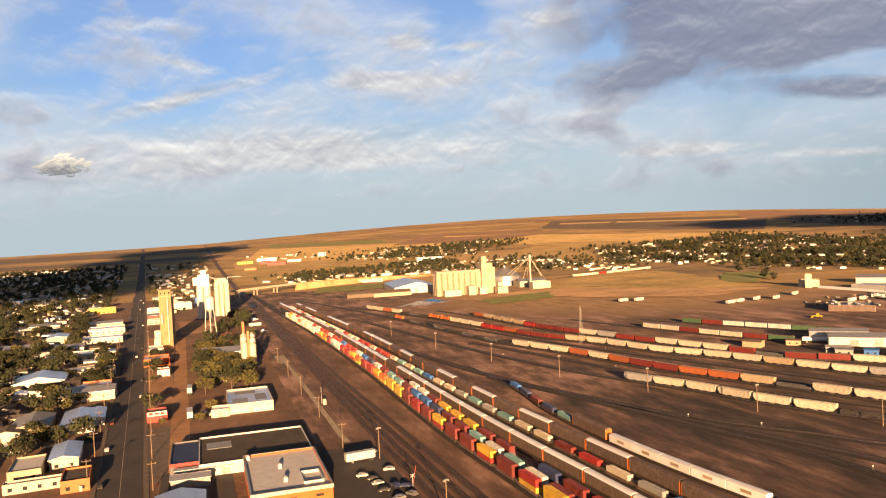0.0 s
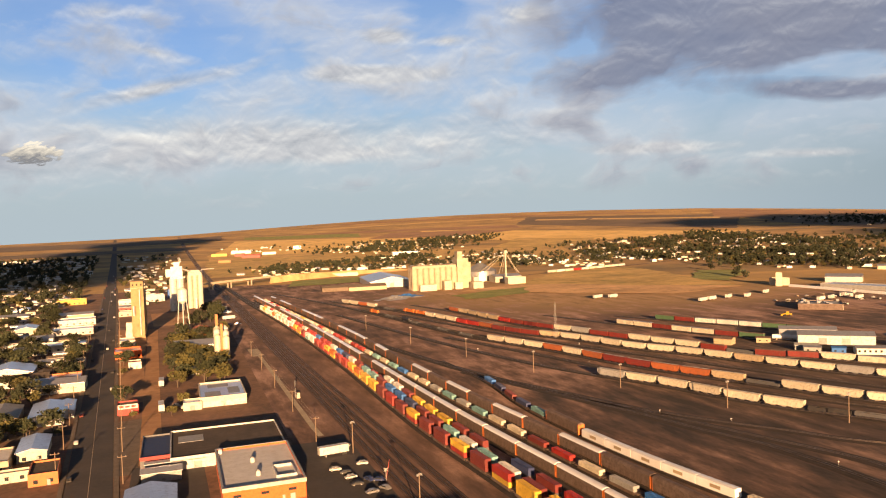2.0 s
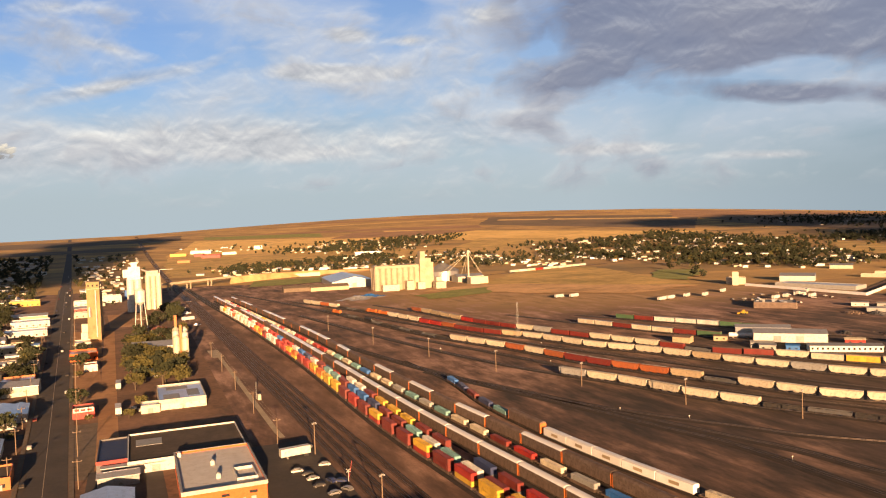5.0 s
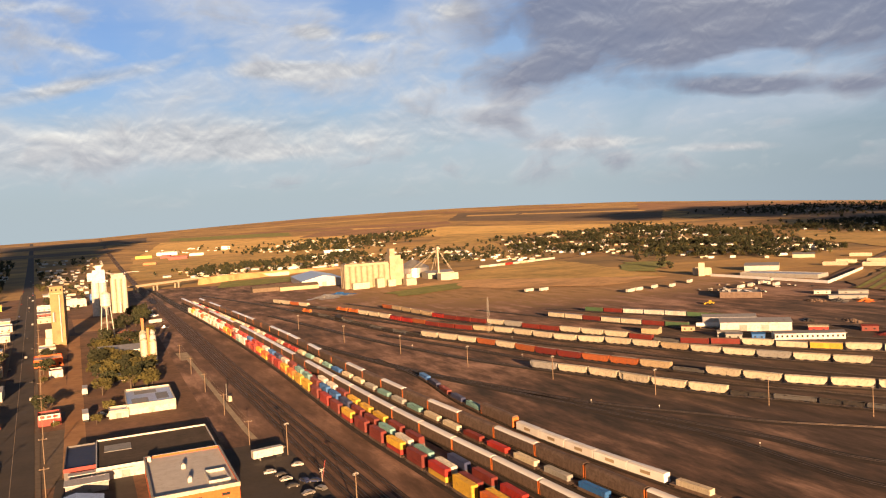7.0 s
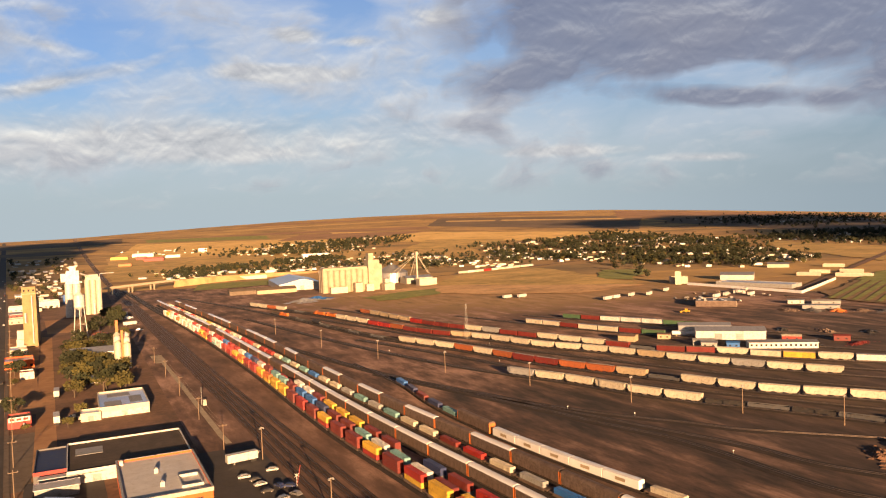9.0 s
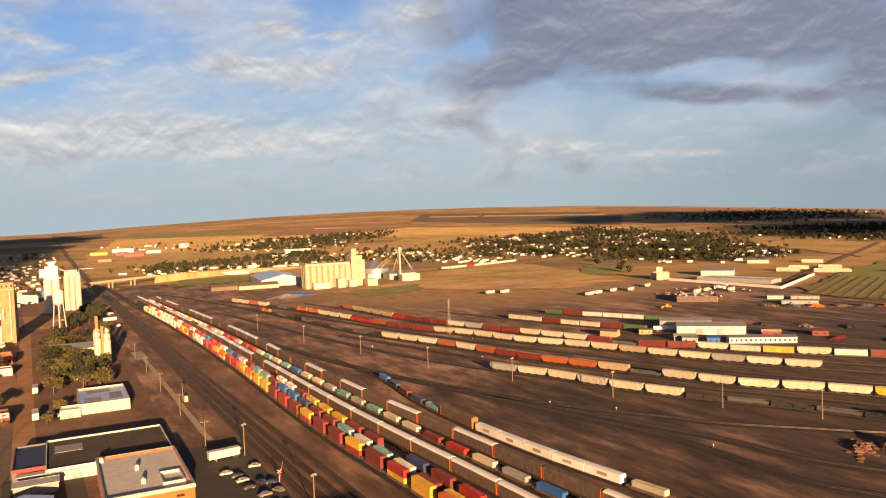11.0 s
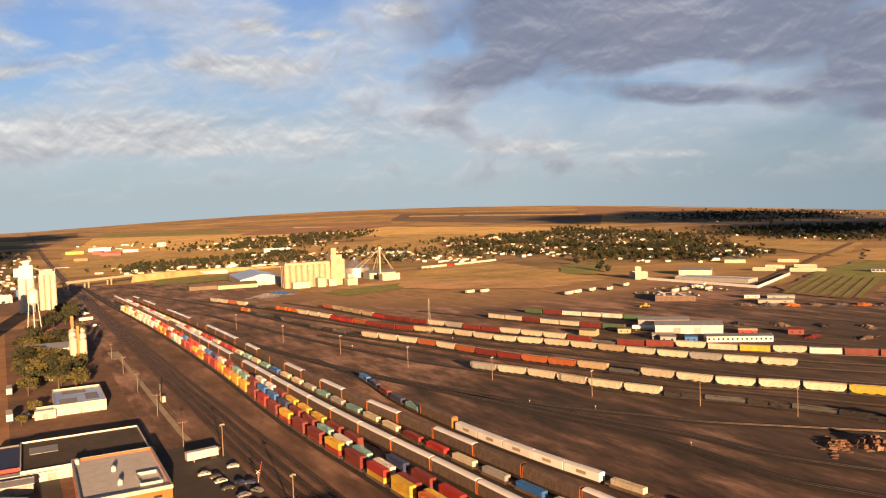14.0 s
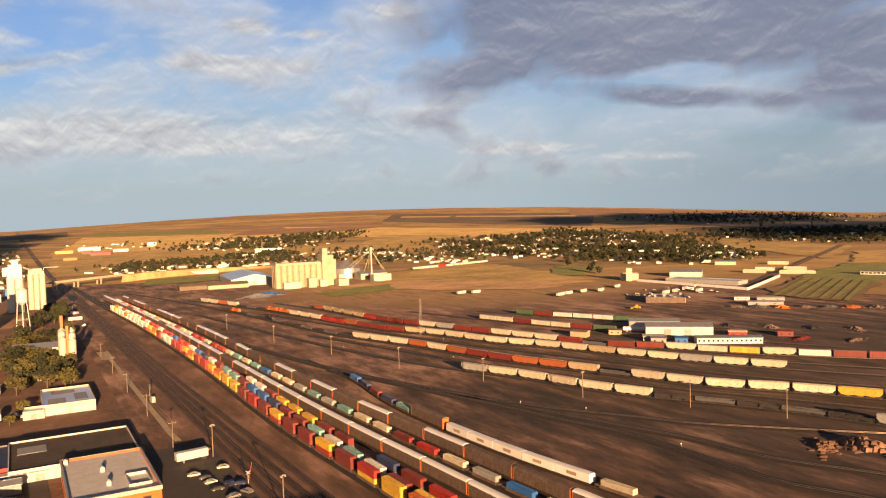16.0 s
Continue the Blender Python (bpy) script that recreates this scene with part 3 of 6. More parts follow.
TRACKS = {
    "m1": [(74, 100), (70, 250), (68, 360), (65, 515), (60, 800), (56, 1070), (51, 1300), (8, 4600)],
    "m2": [(78.5, 100), (74.5, 250), (72, 360), (68.5, 515), (63, 800), (59, 1070), (54, 1300), (14, 4600)],
    "m3": [(83.5, 100), (79.5, 250), (76, 360), (72, 515), (66.5, 800), (62, 1070), (57, 1300), (20, 4600)],
    "m4": [(89, 100), (85, 250), (81, 360), (76, 515), (70, 800), (65, 1070), (60, 1300)],
    "a1": [(108, 80), (102.3, 230), (98.6, 300), (97.6, 360), (97.6, 500), (92, 700), (78, 960), (66, 1250)],
    "a2": [(109, 80), (105.2, 230), (103.3, 300), (102.8, 360), (102.4, 500), (97, 700), (82, 960), (68, 1250)],
    "a3": [(117, 80), (111, 230), (108, 300), (107.2, 360), (106.8, 500), (101, 700), (86, 960)],
    "b": [(132, 80), (124, 215), (119, 290), (116, 360), (112.5, 500), (106, 700), (90, 980)],
    "c": [(149, 80), (138, 200), (133.2, 262), (130.7, 310), (128.3, 360), (125.5, 430), (121, 540), (114.5, 680), (98, 960)],
    "d": [(158, 80), (147, 190), (141, 273), (136, 345), (132, 458), (128, 640), (108, 960)],
    "e": [(184, 80), (166, 180), (158, 235), (154.5, 290), (155, 340), (161, 400), (160, 470)],
    "f": [(310, 170), (294, 216), (277, 249), (263, 272), (250, 304), (239, 343), (225, 378), (205, 440), (180, 560), (150, 760)],
    "g": [(362, 180), (325, 240), (303, 270), (281, 325), (255, 394), (238, 467), (210, 564), (188, 720), (163, 872), (120, 1060)],
    "h": [(410, 210), (360, 288), (334, 338), (307, 407), (288, 446), (273, 500), (246, 572), (214, 737), (170, 900)],
    "i": [(470, 220), (393, 310), (359, 362), (338, 390), (308, 476), (272, 602), (258, 713), (240, 800)],
    "j": [(450, 300), (377, 447), (348, 536), (320, 640)],
    "k": [(480, 340), (415, 490), (394, 536), (370, 600)],
    "n1": [(345, 170), (308, 240), (288, 276), (265, 325), (240, 394), (222, 467), (196, 564)],
    "n2": [(395, 180), (345, 262), (318, 322), (292, 394), (266, 467), (240, 560), (205, 720)],
    "n3": [(440, 200), (376, 300), (348, 352), (322, 405), (296, 476), (260, 600)],
    "x": [(480, 1085), (516, 1100), (622, 1125), (798, 1185), (900, 1230)],
    "r1": [(262, 130), (250, 151), (234, 183), (229, 214), (218, 247), (206, 285), (190, 340), (165, 420), (140, 560)],
    "r2": [(232, 125), (224, 146), (216.5, 164), (215, 189), (214.7, 214), (212, 240), (204.6, 265), (196, 300), (180, 360), (160, 430)],
    "r3": [(330, 145), (294.5, 177), (266, 207), (245.6, 229.5), (235, 248), (215.5, 279), (200, 310), (185, 350)],
}
PATHS = {k: curve(v) for k, v in TRACKS.items()}


def lay_track(pts, tied, half=1.55, bed=M_BALLAST):
    ob = thing("track", "railway track of rusty rails on dark ballast", "railway track", kind="structure")
    part("ballast", ribbon(pts, half, 0.3, 0.24), bed, ob)
    for s in (-0.75, 0.75):
        off = []
        for i, (x, y) in enumerate(pts):
            x0, y0 = pts[max(i - 1, 0)]
            x1, y1 = pts[min(i + 1, len(pts) - 1)]
            l = math.hypot(x1 - x0, y1 - y0)
            off.append((x + s * (y1 - y0) / l, y - s * (x1 - x0) / l))
        part("rail", ribbon(off, 0.07, 0.52, 0.16), M_RAIL, ob)
    if tied:
        sh = Shape()
        for (x0, y0), (x1, y1) in zip(pts, pts[1:]):
            if y0 > 460:
                continue
            l = math.hypot(x1 - x0, y1 - y0)
            ux, uy = (x1 - x0) / l, (y1 - y0) / l
            for k in range(int(l / 1.2)):
                cx, cy = x0 + ux * k * 1.2, y0 + uy * k * 1.2
                sh.quad(*[(cx + a * uy + b * ux, cy - a * ux + b * uy, 0.35) for a, b in ((-1.3, -0.14), (1.3, -0.14), (1.3, 0.14), (-1.3, 0.14))])
        if sh.f:
            tagged(part("tie", sh, M_TIE, ob), "row of dark wooden ties", kind="stuff")


for k, pts in PATHS.items():
    lay_track(pts, half=2.5 if k[0] in "rn" else 2.3 if k in "fghijk" else 1.9 if k[0] in "abcd" else 1.2, tied=k in ("m1", "m2", "m3", "m4", "e", "r1", "r2", "r3"), bed=M_BALLAST2 if k[0] == "m" else M_BALLAST)

# ---- rail cars: y along the track, z from the ground ----
RAIL = 0.52


def truck(y):
    sh = Shape()
    for s in (-1, 1):
        sh.box(s * 0.95 - 0.12, s * 0.95 + 0.12, y - 1.35, y + 1.35, RAIL + 0.35, RAIL + 0.75, (0, 0.35))
        for k in (-0.9, 0.9):
            i = len(sh.v)
            sh.v += [(s * 0.75 + dx, y + k + 0.46 * math.cos(a), RAIL + 0.46 + 0.46 * math.sin(a)) for dx in (-0.08, 0.08) for a in [math.pi * j / 5 for j in range(10)]]
            sh.f += [tuple(range(i, i + 10)), tuple(range(i + 10, i + 20))] + [(i + j, i + (j + 1) % 10, i + 10 + (j + 1) % 10, i + 10 + j) for j in range(10)]
    sh.box(-0.9, 0.9, y - 0.2, y + 0.2, RAIL + 0.4, RAIL + 0.7)
    return sh


def running_gear(ob, half, inset):
    part("truck", truck(half - inset), M_BLACK, ob)
    part("truck", truck(inset - half), M_BLACK, ob)


def autorack(side, roof, label):
    ob = thing("autorack", label, "rail car", group="auto carriers in the yard")
    L, z0, z1 = 14.0, RAIL + 0.7, RAIL + 4.6
    part("body", Shape().box(-1.5, 1.5, -L + 0.35, L - 0.35, z0, z1), side, ob)
    sh = Shape()
    for s in (-1, 1):
        for k in range(17):
            y = -L + 1.1 + k * (2 * L - 2.2) / 16
            sh.box(s * 1.5 - 0.03, s * 1.5 + 0.05 * s + 0.03, y - 0.12, y + 0.12, z0, z1)
        for z in (z0, z0 + 1.3, z0 + 2.6, z1 - 0.15):
            sh.box(s * 1.5 - 0.03, s * 1.5 + 0.09 * s + 0.03, -L + 0.4, L - 0.4, z, z + 0.14)
    part("side_rib", sh, side, ob)
    arc = [(1.6 * math.cos(a), z1 + 0.05 + 0.75 * math.sin(a)) for a in [math.pi * k / 8 for k in range(9)]]
    part("roof", Shape().prism(arc, -L + 0.25, L - 0.25), roof, ob, "corrugated metal roof")
    for s in (-1, 1):
        part("end_door", Shape().box(-1.55, 1.55, s * (L - 0.35) - 0.0, s * (L - 0.35) + s * 0.3, z0 - 0.2, z1).box(-0.08, 0.08, s * L - 0.06, s * L + 0.03, z0, z1), M_ORANGE, ob, "orange end doors")
    running_gear(ob, L, 3.0)
    return ob


def hopper(col, label):
    ob = thing("covered_hopper", label, "rail car", group="covered hoppers in the yard")
    L, z0, z1 = 9.2, RAIL + 1.7, RAIL + 4.15
    prof = [(-L + 1.3, z0 - 0.6), (-L, z1 - 1.5), (-L, z1), (L, z1), (L, z1 - 1.5), (L - 1.3, z0 - 0.6)]
    body = Shape().prism(prof, -1.5, 1.5, "x")
    sh = Shape()
    for k in range(3):
        y = -5.2 + 5.2 * k
        i = len(sh.v)
        sh.v += [(-1.45, y - 2.4, z0 - 0.5), (1.45, y - 2.4, z0 - 0.5), (1.45, y + 2.4, z0 - 0.5), (-1.45, y + 2.4, z0 - 0.5), (-0.5, y - 0.6, RAIL + 0.35), (0.5, y - 0.6, RAIL + 0.35), (0.5, y + 0.6, RAIL + 0.35), (-0.5, y + 0.6, RAIL + 0.35)]
        sh.f += [(i, i + 1, i + 5, i + 4), (i + 1, i + 2, i + 6, i + 5), (i + 2, i + 3, i + 7, i + 6), (i + 3, i, i + 4, i + 7), (i + 4, i + 5, i + 6, i + 7)]
    part("discharge_bay", sh, col, ob)
    arc = [(1.56 * math.cos(a), z1 + 0.03 + 0.38 * math.sin(a)) for a in [math.pi * k / 6 for k in range(7)]]
    part("roof", Shape().prism(arc, -L - 0.05, L + 0.05), col, ob)
    part("hatch", Shape().box(-0.35, 0.35, -L + 1, L - 1, z1 + 0.38, z1 + 0.55), M_GREY, ob, "row of roof hatches")
    for s in (-1, 1):
        for k in range(9):
            y = -L + 0.4 + k * (2 * L - 0.8) / 8
            body.box(s * 1.4, s * 1.62, y - 0.07, y + 0.07, z1 - 1.0, z1) if k in (0, 8) else body.box(s * 1.4, s * 1.6, y - 0.05, y + 0.05, z0 - 0.4, z1)
    part("body", body, col, ob)
    for s in (-1, 1):
        sh = Shape().box(-1.4, 1.4, s * (L - 1.5), s * (L + 0.1), RAIL + 0.75, RAIL + 1.0)
        for x in (-1.3, 1.3):
            sh.rod((x, s * L, RAIL + 0.9), (x, s * L, z1 - 0.9), 0.06)
            sh.rod((x, s * L, RAIL + 0.9), (x, s * (L - 1.6), z0 - 0.4), 0.06)
        part("end_platform", sh, M_BLACK, ob)
    running_gear(ob, L, 1.9)
    return ob


def boxcar(col, roof, label):
    ob = thing("boxcar", label, "rail car", group="boxcars in the yard")
    L, z0, z1 = 8.6, RAIL + 0.65, RAIL + 4.0
    sh = Shape().box(-1.48, 1.48, -L, L, z0, z1)
    for s in (-1, 1):
        for k in range(13):
            y = -L + 0.15 + k * (2 * L - 0.3) / 12
            if abs(y) > 1.7:
                sh.box(s * 1.4, s * 1.58, y - 0.07, y + 0.07, z0, z1)
    part("body", sh, col, ob)
    for s in (-1, 1):
        part("door", Shape().box(s * 1.5 - 0.03, s * 1.6, -1.5, 1.5, z0 + 0.1, z1 - 0.2), col, ob)
    part("roof", Shape().prism([(-1.6, z1), (-1.6, z1 + 0.08), (0, z1 + 0.42), (1.6, z1 + 0.08), (1.6, z1)], -L - 0.08, L + 0.08), roof, ob, "weathered metal roof")
    running_gear(ob, L, 2.0)
    return ob


def reefer(label):
    ob = thing("refrigerator_car", label, "rail car", group="white refrigerated cars")
    L, z0, z1 = 8.0, RAIL + 0.62, RAIL + 3.45
    part("body", Shape().box(-1.5, 1.5, -L, L, z0, z1, (0.04, 0.03)), M_CLEAN, ob)
    part("roof", Shape().prism([(-1.5, z1), (-1.5, z1 + 0.1), (0, z1 + 0.3), (1.5, z1 + 0.1), (1.5, z1)], -L, L), M_CLEAN, ob)
    for s in (-1, 1):
        part("emblem", Shape().box(s * 1.49 - 0.02, s * 1.49 + 0.03, -2.2, 2.2, z0 + 1.0, z1 - 0.7), M_TAN, ob, "faint tan emblem panel")
        part("side_sill", Shape().box(s * 1.45 - 0.06, s * 1.45 + 0.08, -L, L, z0 - 0.12, z0 + 0.08), M_DGREY, ob)
    running_gear(ob, L, 2.0)
    return ob


def gondola(col, label):
    ob = thing("gondola_car", label, "rail car", group="open cars in the yard")
    L = 8.8
    sh = Shape().box(-1.4, 1.4, -L, L, RAIL + 0.75, RAIL + 0.95)
    for s in (-1, 1):
        sh.box(s * 1.4 - 0.06, s * 1.4 + 0.06, -L, L, RAIL + 0.8, RAIL + 2.2)
        sh.box(-1.4, 1.4, s * L - 0.06, s * L + 0.06, RAIL + 0.8, RAIL + 2.2)
        for k in range(12):
            y = -L + 0.2 + k * (2 * L - 0.4) / 11
            sh.box(s * 1.4, s * 1.55, y - 0.08, y + 0.08, RAIL + 0.8, RAIL + 2.2)
    part("body", sh, col, ob)
    sh = Shape()
    rr = random.Random(5)
    for k in range(22):
        x, y = rr.uniform(-0.7, 0.7), rr.uniform(-L + 1, L - 1)
        sh.box(x - 0.6, x + 0.6, y - 0.8, y + 0.8, RAIL + 0.95, RAIL + rr.uniform(1.5, 2.1), (0.3, 0.3))
    tagged(part("load", sh, M_ROOFDK, ob), "dark heaped scrap load", kind="stuff")
    running_gear(ob, L, 1.9)
    return ob


def tank_car(col, label):
    ob = thing("tank_car", label, "rail car", group="tank cars in the yard")
    L, r, zc = 8.4, 1.45, RAIL + 2.5
    sh = Shape()
    n = 14
    rings = ((-L + 0.4, 0.5), (-L + 0.6, 1.0), (-L + 1.1, r), (L - 1.1, r), (L - 0.6, 1.0), (L - 0.4, 0.5))
    for y, q in rings:
        sh.v += [(q * math.cos(2 * math.pi * k / n), y, zc + q * math.sin(2 * math.pi * k / n)) for k in range(n)]
    for j in range(5):
        sh.f += [(j * n + k, j * n + (k + 1) % n, (j + 1) * n + (k + 1) % n, (j + 1) * n + k) for k in range(n)]
    sh.f += [tuple(range(n)), tuple(range(5 * n, 6 * n))]
    part("tank", sh, col, ob)
    part("dome", Shape().drum(0, 0, zc + r - 0.1, zc + r + 0.55, 0.55, n=10).box(-0.9, 0.9, -1.2, 1.2, zc + r - 0.05, zc + r + 0.1), M_BLACK, ob, "valve dome with platform")
    part("underframe", Shape().box(-1.2, 1.2, -L, L, RAIL + 0.75, RAIL + 1.05), M_BLACK, ob)
    running_gear(ob, L, 1.9)
    return ob


def locomotive(col, label):
    ob = thing("locomotive", label, "locomotive", group="locomotives in the yard")
    L = 10.5
    part("frame", Shape().box(-1.5, 1.5, -L, L, RAIL + 0.9, RAIL + 1.5).box(-1.2, 1.2, -3, 3, RAIL + 0.4, RAIL + 0.9), M_BLACK, ob)
    part("hood", Shape().box(-1.0, 1.0, -L + 0.6, L - 5.6, RAIL + 1.5, RAIL + 4.1, (0.12, 0.05)).box(-1.4, 1.4, -L + 1.2, -L + 5.0, RAIL + 3.0, RAIL + 4.4, (0.2, 0.3)), col, ob)
    part("cab", Shape().box(-1.5, 1.5, L - 5.6, L - 2.9, RAIL + 1.5, RAIL + 4.5, (0.15, 0.05)).box(-1.1, 1.1, L - 2.9, L - 0.5, RAIL + 1.5, RAIL + 3.1, (0.15, 0.2)), col, ob)
    part("cab_window", Shape().box(-1.53, 1.53, L - 5.1, L - 3.4, RAIL + 3.2, RAIL + 3.9).box(-1.1, 1.1, L - 5.64, L - 2.86, RAIL + 3.3, RAIL + 3.9), M_GLASS, ob, "dark cab glass")
    part("exhaust_fan", Shape().drum(0, -L + 2.2, RAIL + 4.3, RAIL + 4.6, 0.7, n=12).drum(0, -L + 4, RAIL + 4.3, RAIL + 4.6, 0.7, n=12), M_BLACK, ob)
    running_gear(ob, L, 2.6)
    return ob


def well_car():
    ob = thing("well_car", "low rusty brown well car carrying containers", "rail car", group="container well cars")
    sh = Shape()
    for s in (-1, 1):
        sh.box(s * 1.35 - 0.1, s * 1.35 + 0.1, -6.9, 6.9, RAIL + 0.3, RAIL + 1.25)
        sh.box(-1.4, 1.4, s * 6.6, s * 8.9, RAIL + 0.75, RAIL + 1.2)
    sh.box(-1.3, 1.3, -6.7, 6.7, RAIL + 0.3, RAIL + 0.42)
    part("well", sh, M_RUST, ob)
    running_gear(ob, 8.9, 0.9)
    return ob


def container(col, L, label):
    ob = thing("shipping_container", label, "container", group="containers on the trains")
    part("body", Shape().box(-1.22, 1.22, -L / 2, L / 2, 0.0, 2.59), col, ob)
    sh = Shape()
    n = int(L / 0.75)
    for s in (-1, 1):
        for k in range(n):
            y = -L / 2 + 0.4 + k * (L - 0.8) / (n - 1)
            sh.box(s * 1.22 - 0.02, s * 1.29, y - 0.16, y + 0.16, 0.15, 2.48)
    for k in range(n):
        y = -L / 2 + 0.4 + k * (L - 0.8) / (n - 1)
        sh.box(-1.1, 1.1, y - 0.16, y + 0.16, 2.58, 2.63)
    part("corrugation", sh, col, ob)
    sh = Shape()
    for x in (-0.9, -0.3, 0.3, 0.9):
        sh.rod((x, -L / 2 - 0.04, 0.1), (x, -L / 2 - 0.04, 2.48), 0.035)
    sh.box(-1.2, -0.03, -L / 2 - 0.03, -L / 2 + 0.02, 0.1, 2.48).box(0.03, 1.2, -L / 2 - 0.03, -L / 2 + 0.02, 0.1, 2.48)
    part("door", sh, col, ob, "double doors with locking bars")
    return ob


CAR = {
    "W": (lambda: hopper(M_CREAM, "cream covered hopper car on its track"), 20.0),
    "t": (lambda: hopper(M_TAN, "tan covered hopper car, streaked with grime"), 20.0),
    "g": (lambda: hopper(M_GREY, "grey covered hopper car on its track"), 19.0),
    "o": (lambda: hopper(M_OXIDE, "rusty orange covered hopper car"), 19.0),
    "r": (lambda: hopper(M_DRED, "oxide red covered hopper car"), 19.0),
    "y": (lambda: hopper(M_YELLOW, "yellow covered hopper car"), 19.0),
    "R": (lambda: boxcar(M_RED, M_DRED, "red boxcar with ribbed sides"), 18.6),
    "D": (lambda: boxcar(M_DRED, M_RUST, "dark red boxcar with weathered roof"), 18.6),
    "C": (lambda: boxcar(M_CREAM, M_TIN, "cream boxcar with bright roof"), 18.6),
    "V": (lambda: boxcar(M_WHITE, M_TIN, "white boxcar with bright roof"), 18.6),
    "E": (lambda: reefer("smooth white refrigerated car with dark emblem"), 16.4),
    "Y": (lambda: boxcar(M_YELLOW, M_TAN, "yellow boxcar with ribbed sides"), 18.6),
    "N": (lambda: boxcar(M_GREEN, M_RUST, "faded green boxcar with ribbed sides"), 18.6),
    "K": (lambda: gondola(M_BLACK, "black open gondola loaded with scrap"), 18.8),
    "k": (lambda: gondola(M_DGREY, "dark grey open gondola with scrap"), 18.8),
    "T": (lambda: tank_car(M_BLACK, "black tank car with valve dome"), 18.0),
    "L": (lambda: locomotive(M_ORANGE, "orange diesel locomotive standing in the yard"), 22.5),
    "A": (lambda: autorack(M_RUST, M_CLEAN, "auto carrier with bright white roof and orange ends"), 28.7),
    "a": (lambda: autorack(M_RUST, M_RUST, "brown auto carrier with orange end doors"), 28.7),
    "S": (lambda: autorack(M_RUST, M_CLEAN, "weathered auto carrier with pale metal roof"), 28.7),
    "s": (lambda: autorack(M_SILVER, M_SILVER, "silver auto carrier with orange end doors"), 28.7),
}
COLOURS = {"K": (M_DGREY, "dark grey"), "R": (M_RED, "red"), "D": (M_DRED, "dark red"), "Y": (M_YELLOW, "yellow"), "W": (M_WHITE, "white"), "B": (M_BLUE, "blue"),
           "N": (M_NAVY, "navy blue"), "T": (M_TEAL, "teal"), "G": (M_GREY, "grey"), "C": (M_CREAM, "cream"), "O": (M_ORANGE, "orange")}
FIRST = {}


def put(key, make, m):
    """The first of a kind is built, all others are copies of it."""
    if key not in FIRST:
        ob = make()
        FIRST[key] = ob
        ob.matrix_basis = m
        return ob
    return copy_thing(FIRST[key], m)


def along(path, s0):
    """A function from metres along a path, counted from y = s0, to place and heading."""
    p = np.array(path)
    if p[0, 1] > p[-1, 1]:
        p = p[::-1]
    d = np.concatenate([[0], np.cumsum(np.hypot(*np.diff(p, axis=0).T))])
    base = np.interp(s0, p[:, 1], d)

    def at(s):
        s += base
        x, y = np.interp(s, d, p[:, 0]), np.interp(s, d, p[:, 1])
        x1, y1 = np.interp(s + 6, d, p[:, 0]), np.interp(s + 6, d, p[:, 1])
        x0, y0 = np.interp(s - 6, d, p[:, 0]), np.interp(s - 6, d, p[:, 1])
        return x, y, math.degrees(math.atan2(-(x1 - x0), y1 - y0))
    return at


def train(track, y0, cars):
    """Cars from y0 onwards, away from the camera. A dash leaves the length of a car empty."""
    at, s = along(PATHS[track], y0), 0.0
    for c in cars:
        if c == "-":
            s += 18
            continue
        make, pitch = CAR[c]
        x, y, h = at(s + pitch / 2)
        put("car" + c, make, pose(x, y, 0, 0, 0, h))
        s += pitch


def stacks(track, y0, loads, way=1, pitch=18.4):
    """Well cars with one or two containers each: a word of colours from below upwards; the length follows the sign."""
    at, s = along(PATHS[track], y0), 0.0
    for load in loads:
        x, y, h = at(s + way * 9.2)
        put("caru", well_car, pose(x, y, 0, 0, 0, h))
        z = RAIL + 0.44
        for c in load:
            L = 12.9
            mat, word = COLOURS[c]
            put("box%s%d" % (c, L), lambda: container(mat, L, word + " ribbed shipping container on a train"), pose(x, y, z, 0, 0, h))
            z += 2.65
        s += way * pitch


def both(track, y0, far, near):
    """Cars from y0 away from the camera, and from y0 towards it."""
    train(track, y0, far)
    at, s = along(PATHS[track], y0), 0.0
    for c in near:
        make, pitch = CAR[c]
        s -= pitch
        x, y, h = at(s + pitch / 2)
        put("car" + c, make, pose(x, y, 0, 0, 0, h))


train("b", 123, "sSSASSASAAASaSSASASaASASaSASAA")
train("d", 128, "AAaaAaAaAaSaaAaASAaaAASaaSAaA")
stacks("a1", 119.8, "DR YD RR DR YO YY YR DD RY DD DD RY DD RR DD YY YY YO OY RR DR YO RY RR DR WW TW RD YO OY RW WW CW WC WW WO CW WW CY WW".split())
stacks("a2", 121.0, "KR KD KD KR KY KD KW KT KW KT KD KD KN KB KB DD KT YT RD WW DN RB RW DR YR WB WR DR WW CR DR WW BR OW RW WC YW DR WW CO".split())
stacks("a3", 122.5, ["KD", "KO", "KR", "KY", "KR", "KD", "KN", "", "KD", "KD", "KY", "KY", "KY", "KD", "KW", "KW", "D", "R", "N", "D", "R", "D"])
stacks("c", 116.8, "G B G C B G C R D C C T G T G C C B T C T C R R C R R W C R C W W Y W C C R W C R C R W C".split(), 1, 18.6)
both("e", 277, "", "EEEEE")
stacks("e", 194, ["C", "", "N", "", "G"], -1)
train("e", 279, "a")
stacks("e", 308, "T N D N B".split())
both("f", 270, "WWWWWg", "KkKkKgRRRR")
train("g", 190, "WyWWWWWktoorroWoWWWKkKkKKkTKkKLK")
train("h", 274, "WWgWWtWWWWWWWtDDDoRRWWWLLKkKWoWW")
train("i", 252.7, "DDVWYCWDDkDWWWDDgWDDDRtttto")
train("j", 430, "NDCCDCC")
